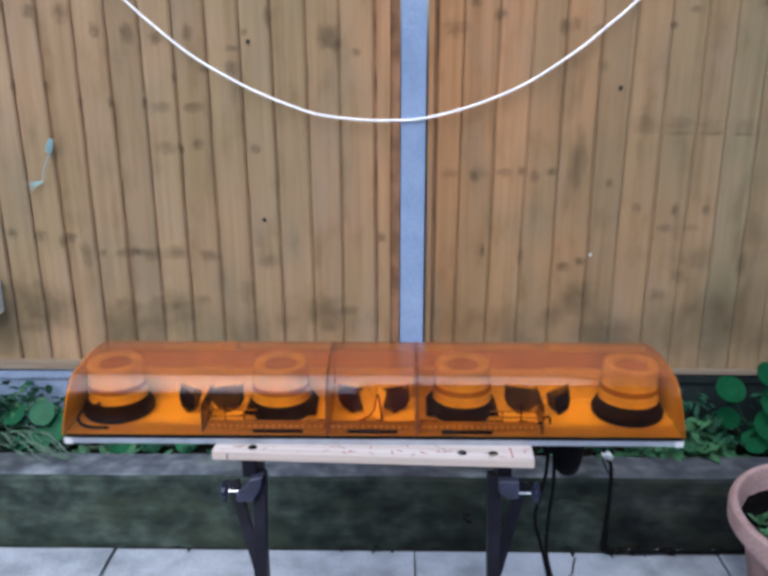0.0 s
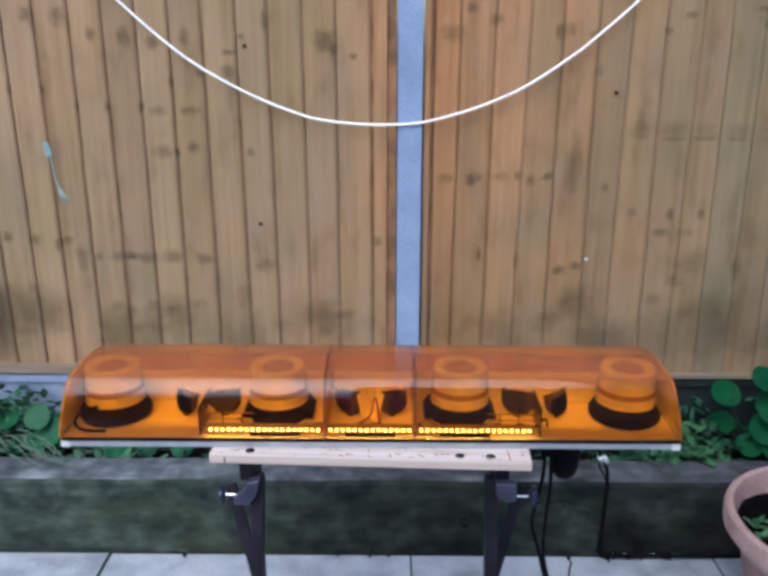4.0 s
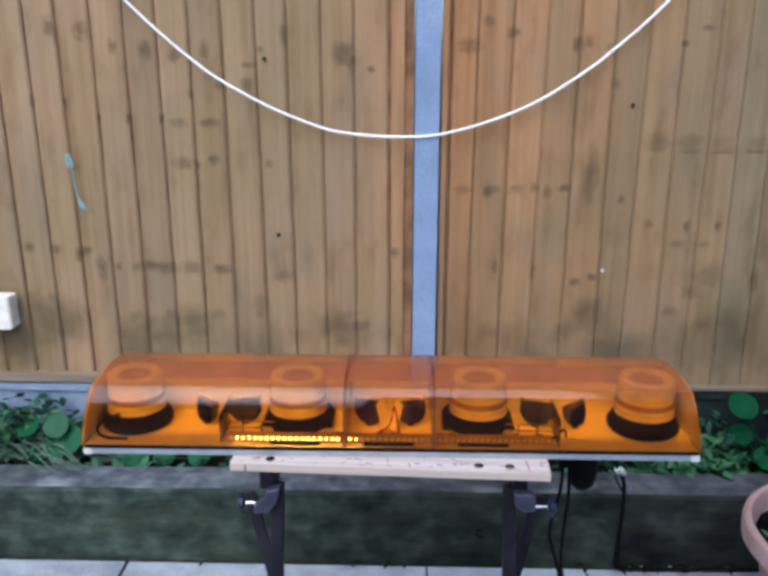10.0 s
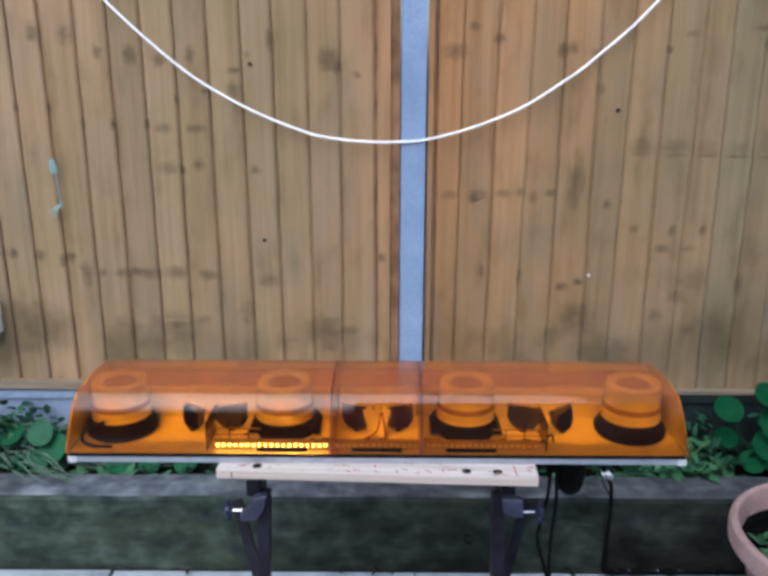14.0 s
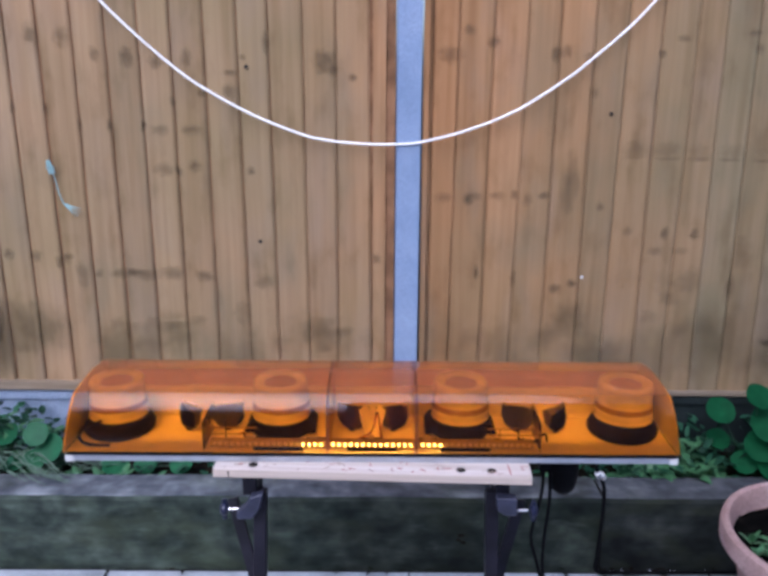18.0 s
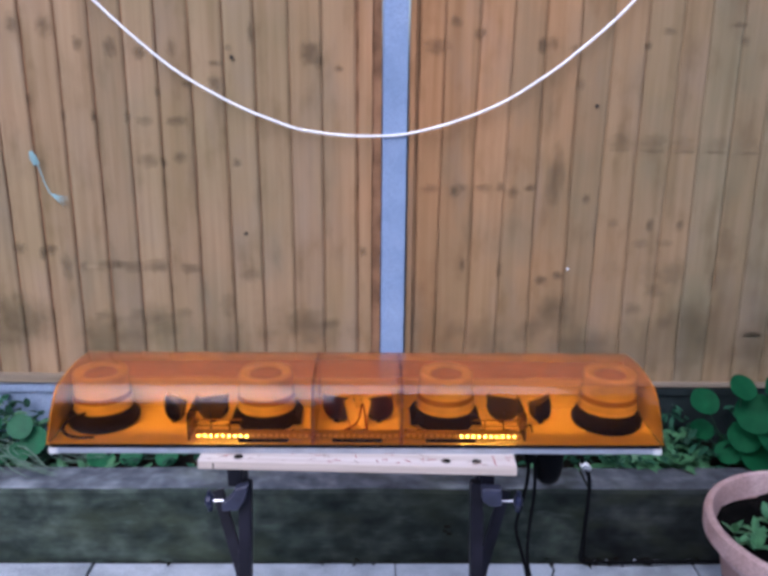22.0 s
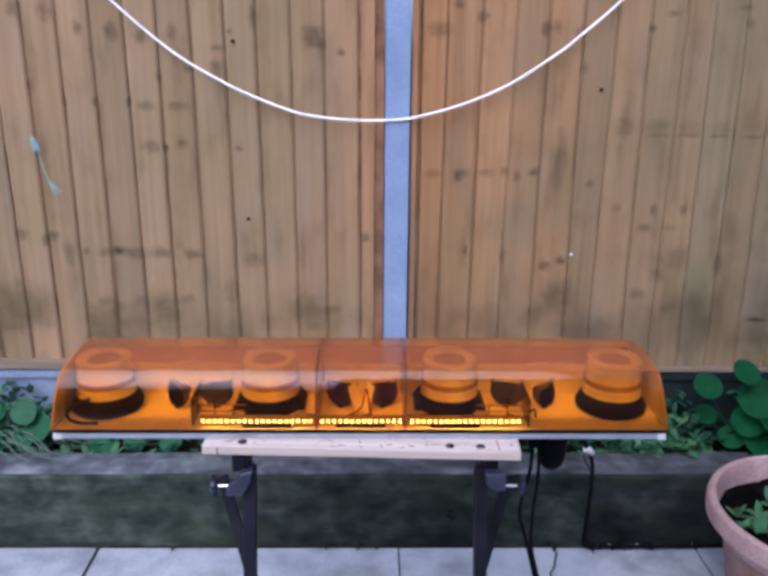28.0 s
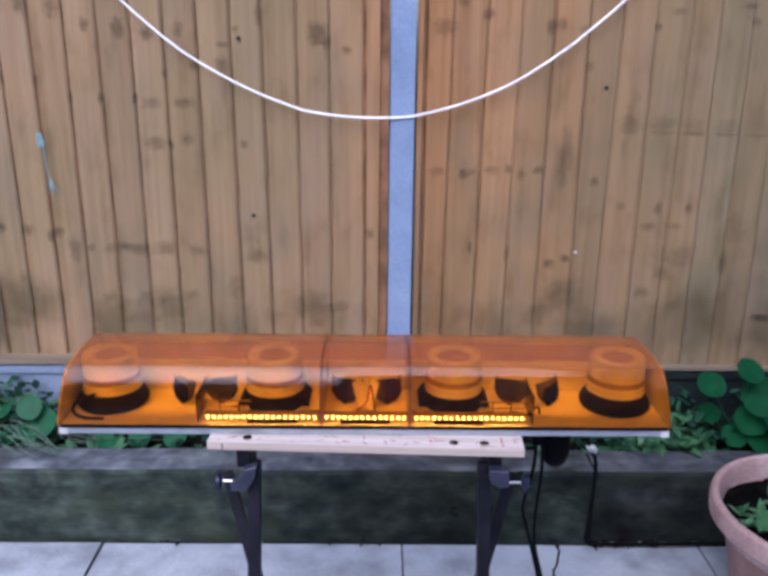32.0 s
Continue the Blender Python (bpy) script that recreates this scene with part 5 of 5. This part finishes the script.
def build_plants():
    r = random.Random(21)
    round_plant("plant with large round green leaves in the bed", (-1.10, 2.42, 0.21), [(-1.146, 2.38, 0.372, 0.042, 52, 6), (-1.104, 2.375, 0.322, 0.050, 50, -12), (-1.150, 2.36, 0.290, 0.036, 40, 20), (-1.22, 2.37, 0.272, 0.032, 36, 0), (-1.01, 2.43, 0.315, 0.045, 30, 40), (-1.27, 2.44, 0.34, 0.042, 40, -20), (-0.90, 2.40, 0.255, 0.045, 30, 5), (-0.80, 2.41, 0.25, 0.04, 35, 0), (-0.68, 2.40, 0.252, 0.038, 35, 0)], 1, M_LEAF)
    round_plant("plant with broad round green leaves, coloured as in shade, on tall stalks", (1.26, 2.43, 0.21), [(1.113, 2.40, 0.462, 0.048, 44, 0), (1.224, 2.38, 0.520, 0.046, 42, 10), (1.275, 2.37, 0.430, 0.070, 46, -20), (1.335, 2.34, 0.365, 0.080, 42, 20), (1.245, 2.36, 0.352, 0.056, 46, -10), (1.285, 2.34, 0.290, 0.066, 38, 15), (1.365, 2.39, 0.490, 0.070, 40, 25), (1.195, 2.36, 0.295, 0.042, 40, -15), (1.400, 2.36, 0.415, 0.078, 40, 0), (1.420, 2.40, 0.560, 0.060, 35, 0), (1.140, 2.45, 0.335, 0.040, 36, 0), (1.340, 2.32, 0.280, 0.060, 36, 0)], 20, M_LEAF_SHADED)
    for i, (x, y, z, c, ln) in enumerate(((0.895, 2.385, 0.235, 9, 0.075), (0.99, 2.365, 0.235, 9, 0.085), (0.86, 2.43, 0.30, 8, 0.06), (0.93, 2.45, 0.29, 8, 0.065), (1.06, 2.385, 0.225, 8, 0.07), (0.80, 2.38, 0.23, 7, 0.06), (1.12, 2.36, 0.235, 7, 0.05), (0.70, 2.37, 0.22, 7, 0.05), (1.03, 2.46, 0.27, 8, 0.07), (-0.95, 2.37, 0.222, 7, 0.05), (-0.58, 2.37, 0.222, 7, 0.045), (-0.75, 2.36, 0.222, 7, 0.045), (0.55, 2.37, 0.222, 7, 0.045), (0.93, 2.355, 0.25, 8, 0.06), (1.03, 2.352, 0.25, 9, 0.065), (1.10, 2.40, 0.26, 8, 0.06), (0.84, 2.36, 0.24, 7, 0.05), (-1.02, 2.36, 0.235, 8, 0.05), (-0.86, 2.355, 0.235, 8, 0.05), (-1.15, 2.36, 0.24, 8, 0.06))):
        rosette("low green weed with oval leaves in dark soil", (x, y, z - 0.015), c, ln * (1.3 if x > 0.8 and y < 2.39 else 1.0), 40 + i, 0.6)
    # taller bushy weeds by the fence foot
    for i, (x, y, h, n) in enumerate(((0.86, 2.42, 0.20, 22), (0.93, 2.46, 0.17, 20), (0.80, 2.47, 0.14, 16), (1.02, 2.44, 0.13, 16), (1.10, 2.48, 0.12, 14), (-0.98, 2.47, 0.10, 14), (1.45, 2.44, 0.2, 16), (-1.35, 2.46, 0.17, 20), (-1.12, 2.48, 0.14, 18), (-1.20, 2.46, 0.18, 22), (-1.28, 2.48, 0.19, 22), (-1.42, 2.45, 0.19, 20))):
        q = thing("bushy_weed", "bushy green weed with oval leaves beside the fence", "weed", (x, y, 0.208), group="bushy weeds")
        part("stem", tube(smoothed([(0, 0, 0), (0.01, -0.01, h * 0.5), (0.005, -0.02, h)], 4), 0.0022, 5), M_STEM, q)
        for k in range(n):
            bm = bmesh.new()
            t = (k + 1) / n
            leaf_into(bm, (0.008 * math.sin(k), -0.02 * t, h * t), r.uniform(0.035, 0.06), r.uniform(0.018, 0.028), k * 2.4 + r.uniform(-0.4, 0.4), r.uniform(-0.1, 0.7), r.uniform(0.1, 0.5), n=4)
            part("leaf", bm, M_WEED, q, "", True)
    # strap-leaved clump that flops over the sleeper
    g = thing("strap_leaf_clump", "clump of pale strap leaves flopping over the sleeper", "grass clump", (-1.29, 2.40, 0.21))
    for i in range(44):
        a = r.uniform(-0.65, 0.05) if i % 3 else r.uniform(2.6, 4.0)
        ln = r.uniform(0.18, 0.36)
        top = r.uniform(0.03, 0.09)
        d = Vector((math.cos(a), math.sin(a), 0))
        side = Vector((-d.y, d.x, 0)) * r.uniform(0.003, 0.0055)
        bm = bmesh.new()
        prev = None
        o = Vector((r.uniform(-0.08, 0.08), r.uniform(-0.03, 0.05), 0))
        for k in range(9):
            t = k / 8
            z = 0.005 + top * math.sin(min(1, t * 1.25) * math.pi) ** 1.0 + 0.045 * t
            y_floor = 0.052 if (o + d * ln * t).y < -0.04 else 0.01
            c = o + d * ln * t + Vector((0, 0, max(z, y_floor + 0.002)))
            w = side * (1 - 0.75 * t)
            row = (bm.verts.new(c - w), bm.verts.new(c + Vector((0, 0, -0.0012))), bm.verts.new(c + w))
            if prev:
                bm.faces.new((prev[0], prev[1], row[1], row[0]))
                bm.faces.new((prev[1], prev[2], row[2], row[1]))
            prev = row
        part("blade", bm, M_BLADE, g, "", True)
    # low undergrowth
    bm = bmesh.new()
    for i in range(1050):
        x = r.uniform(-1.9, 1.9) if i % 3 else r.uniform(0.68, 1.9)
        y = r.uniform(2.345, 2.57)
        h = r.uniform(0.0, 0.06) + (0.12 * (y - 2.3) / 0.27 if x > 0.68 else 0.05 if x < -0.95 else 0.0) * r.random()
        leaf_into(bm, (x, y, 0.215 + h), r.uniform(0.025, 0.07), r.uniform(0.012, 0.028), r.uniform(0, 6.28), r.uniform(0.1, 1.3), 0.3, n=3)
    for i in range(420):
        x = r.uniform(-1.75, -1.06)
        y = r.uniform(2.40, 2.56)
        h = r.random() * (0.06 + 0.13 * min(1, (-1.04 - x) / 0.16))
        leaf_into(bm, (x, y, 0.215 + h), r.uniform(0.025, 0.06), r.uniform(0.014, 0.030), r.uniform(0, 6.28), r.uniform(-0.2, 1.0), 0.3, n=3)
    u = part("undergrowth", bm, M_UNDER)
    tagged(u, "dense low green undergrowth on the bed", "undergrowth", kind="stuff")
    # seedlings in the pot
    for i, (x, y, c, ln) in enumerate(((1.03, 1.81, 6, 0.07), (1.13, 1.93, 7, 0.075), (1.08, 1.73, 6, 0.06), (1.01, 1.89, 5, 0.05), (1.28, 1.84, 8, 0.07), (1.20, 1.74, 6, 0.05), (1.12, 1.80, 6, 0.055), (1.06, 1.87, 7, 0.06), (1.00, 1.83, 6, 0.04), (1.15, 1.86, 7, 0.065))):
        rosette("small green seedling in the pot soil", (x, y, 0.292), c, ln, 80 + i, 0.9)
    # white pebbles and litter at the foot of the sleeper
    bm = bmesh.new()
    for i in range(40):
        x = r.uniform(0.72, 1.1)
        s = r.uniform(0.003, 0.007)
        q = bmesh.ops.create_icosphere(bm, subdivisions=1, radius=s)["verts"]
        bmesh.ops.translate(bm, vec=(x, 2.178 + r.uniform(-0.012, 0.008), 0.002), verts=q)
    s = part("pebbles", bm, M_SLAB)
    tagged(s, "small pale pebbles along the sleeper foot", "pebbles", kind="stuff")


def build_litter():
    r = random.Random(64)
    bm = bmesh.new()
    for i in range(90):
        x = r.uniform(0.70, 0.92) if i % 3 else r.uniform(-0.9, 1.1)
        leaf_into(bm, (x, 2.176 + r.uniform(-0.016, 0.010), 0.003 + r.uniform(0, 0.004)), r.uniform(0.010, 0.028), r.uniform(0.006, 0.012), r.uniform(0, 6.28), r.uniform(0, 0.3), 0.1, n=2)
    s = part("leaf_litter", bm, M_SOIL)
    tagged(s, "dark rotten leaf litter along the sleeper foot", "litter", kind="stuff")


build_plants()
build_litter()


# ---- blown twine on the fence ----
def build_twine():
    tw = thing("twine", "frayed pale blue plastic twine caught on the fence", "twine", (-1.088, 2.568, 1.238))
    up = part("strand", tube([(0, 0, 0.004), (0.003, -0.002, -0.05), (-0.002, 0, -0.10), (0, 0, -0.135)], 0.0019, 6), M_TWINE, tw, "", True)
    bm = bmesh.new()
    for i in range(5):
        tube([(0.002 * (i - 2), 0, 0.012), (0.005 * (i - 2), -0.002, -0.012), (0.004 * (i - 2), 0, -0.034)], 0.0019, 5, bm)
    part("frayed_knot", bm, M_TWINE, up, "frayed knot", True)
    bm = bmesh.new()
    for i in range(5):
        tube([(0, 0, 0), (0.004 * (i - 2), -0.002, -0.03), (0.009 * (i - 2), 0, -0.055 - 0.006 * (i % 2))], 0.0019, 5, bm, 0.4)
    tuft = part("tuft", bm, M_TWINE, up, "frayed end", True)
    tuft.matrix_basis = pose(0, 0, -0.133)
    return up, tuft


STRAND, TUFT = build_twine()


# ---- what moves ----
def motions():
    # twine in the wind: seconds, swing of the strand, swing of its end
    swing = [(0, -18, -70), (1, -5, -55), (2, 10, -50), (3, 17, 50), (4.2, 9, 20), (5.5, 14, 45), (6, 4, 0), (7, 14, 30), (8, 21, 65), (9, 27, 65), (10, 8, 20), (11, 10, 30), (12, 2, -60), (13, 7, 0), (14, 7, -45), (15.2, 12, 20), (16.5, 13, 45), (17, 9, 0), (18, 15, 55), (19, 54, 70), (19.5, 76, 80), (20, 98, 110), (20.5, 50, 40), (21, 3, -15), (22, 20, 60), (23, 18, 62), (24, 24, 62), (25, 22, 75), (25.5, 27, 70), (26.5, 20, 50), (27.5, 25, 40), (28, 15, 30), (29, 0, -20), (30, -30, -24), (31, -5, -58), (32, 8, 10)]
    walk(STRAND, [(t, pose(0, 0, 0, 0, -a, 0)) for t, a, b in swing])
    walk(TUFT, [(t, pose(0, 0, -0.133, 0, a - b, 0)) for t, a, b in swing])

    # strobes: the flash tube rises into its lens for an instant
    flashes = {0: (1.8, 4.6, 5.7, 7.2, 11.5, 22.8, 29.3), 1: (6.5, 7.8, 13.9, 15.3, 17.6, 24.1, 25.0, 26.4, 27.8, 28.7, 31.5), 2: (0.9, 2.9, 6.0, 8.1, 10.3, 11.2, 13.2, 18.4, 19.3, 20.6, 21.5, 22.3, 28.7, 29.6, 31.7), 3: (1.4, 2.7, 4.9, 5.8, 7.1, 8.0, 12.4, 15.8, 23.3, 24.2, 29.9)}
    step = 1.01 / FPS
    for k, x in enumerate((-0.534, -0.192, 0.184, 0.528)):
        low, high = pose(x, 0.112, 0.003), pose(x, 0.112, 0.054)
        rows = [(0, low)]
        for t in flashes[k]:
            rows += [(t - step, low), (t, high), (t + step, low)]
        walk(CORES[k], [*rows, (32, low)])

    bands = ((1.9, 16.7, 23.4, 24.1, 27.8, 28.5), (2.9, 8.8, 13.0, 30.2), (1.2, 17.4, 24.0))
    for k in range(3):
        low, high = pose(0, -0.012, -0.017), pose(0, -0.012, 0.002)
        rows = [(0, low)]
        for t in bands[k]:
            rows += [(t - step, low), (t, high), (t + step, low)]
        walk(REAR[k], [*rows, (32, low)])

    # running lights: seconds, then stretches of the row that are lit, in percent from one end to the other
    chase = """0: 0.1:0-100 4.4: 4.7:0-34 5.1:38-62 5.5:16-38 5.6:0-34 5.8:16-33,38-49 6.0:38-62 6.1:28-62 6.3:38-74 6.4:38-73 6.6:49-62,65-83
6.9:70-100 7.3:83-100 7.9:72-100 8.2:65-84 8.3:65-100 8.5:49-55 8.7:38-76 8.8:38-62 9.0:29-62 9.1:29-52 9.2: 9.3:2-22 9.6:2-34 9.8:2-40 10.1:22-38,44-54
10.3:22-40,46-62 10.4:33-62 10.5:38-62 10.7:42-76 10.9:53-80 11.0:52-64,67-86 11.3:70-100 11.7:74-100 11.8:86-100 12.0: 12.1:84-100 12.3:75-100 12.5:68-100 12.9:51-62,67-86
13.2:38-62 13.4:29-62 13.7:18-36,38-51 13.9:16-36 14.0:0-34 14.3:0-28 14.4:0-18 14.5: 15.0:0-20 15.4:0-40 15.8:30-70 16.2:60-100 16.4: 16.6:0-15,82-100 16.9:0-34,71-100 17.0:0-28,71-100
17.2:0-36,66-100 17.4:18-35,38-62,65-84 17.7:28-73 17.8:38-62 18.0:28-73 18.2:18-35,38-62,65-84 18.5:18-36,67-100 18.8:0-28,71-100 19.1:0-16,82-100 19.3: 19.6:0-16,82-100 19.9:0-28,70-100
20.1:0-34,66-100 20.4:16-33,64-83 20.5:36-62 21.0:31-62 21.2:16-33,36-62,65-83 21.6:16-33,67-100 21.8:0-33,67-100 22.0:0-16,82-100 22.2: 22.5:0-16 22.8:0-32 23.0:0-38 23.3:16-37,41-52
23.5:26-34,38-62 23.7:37-62 23.9:38-70 24.1:49-62,67-82 24.4:67-100 24.7:82-100 25.0: 25.3:0-100 29.7:38-62 30.0:30-70 30.2:30-72 30.4:18-86 30.6:0-100"""
    n = len(LEDS)
    lit = [[] for _ in range(n)]
    for word in chase.split():
        t, spans = word.split(":")
        on = set()
        for s in filter(None, spans.split(",")):
            a, b = (float(q) / 100 for q in s.split("-"))
            u = [(x - LED_X[0]) / (LED_X[-1] - LED_X[0]) for x in LED_X]
            on |= {i for i in range(n) if a - 0.005 <= u[i] <= b + 0.005}
        for i in range(n):
            lit[i].append((float(t), i in on))
    for i, led in enumerate(LEDS):
        back, front = pose(LED_X[i], 0.026, 0.0145, 90), pose(LED_X[i], 0.0175, 0.0145, 90)
        rows, was = [(0.0, back)], False
        for t, on in lit[i]:
            if on != was:
                rows += [(t - 2 * step, front if was else back), (t - step, front if on else back)]
                was = on
        walk(led, [*rows, (32.0, front if was else back)])


motions()
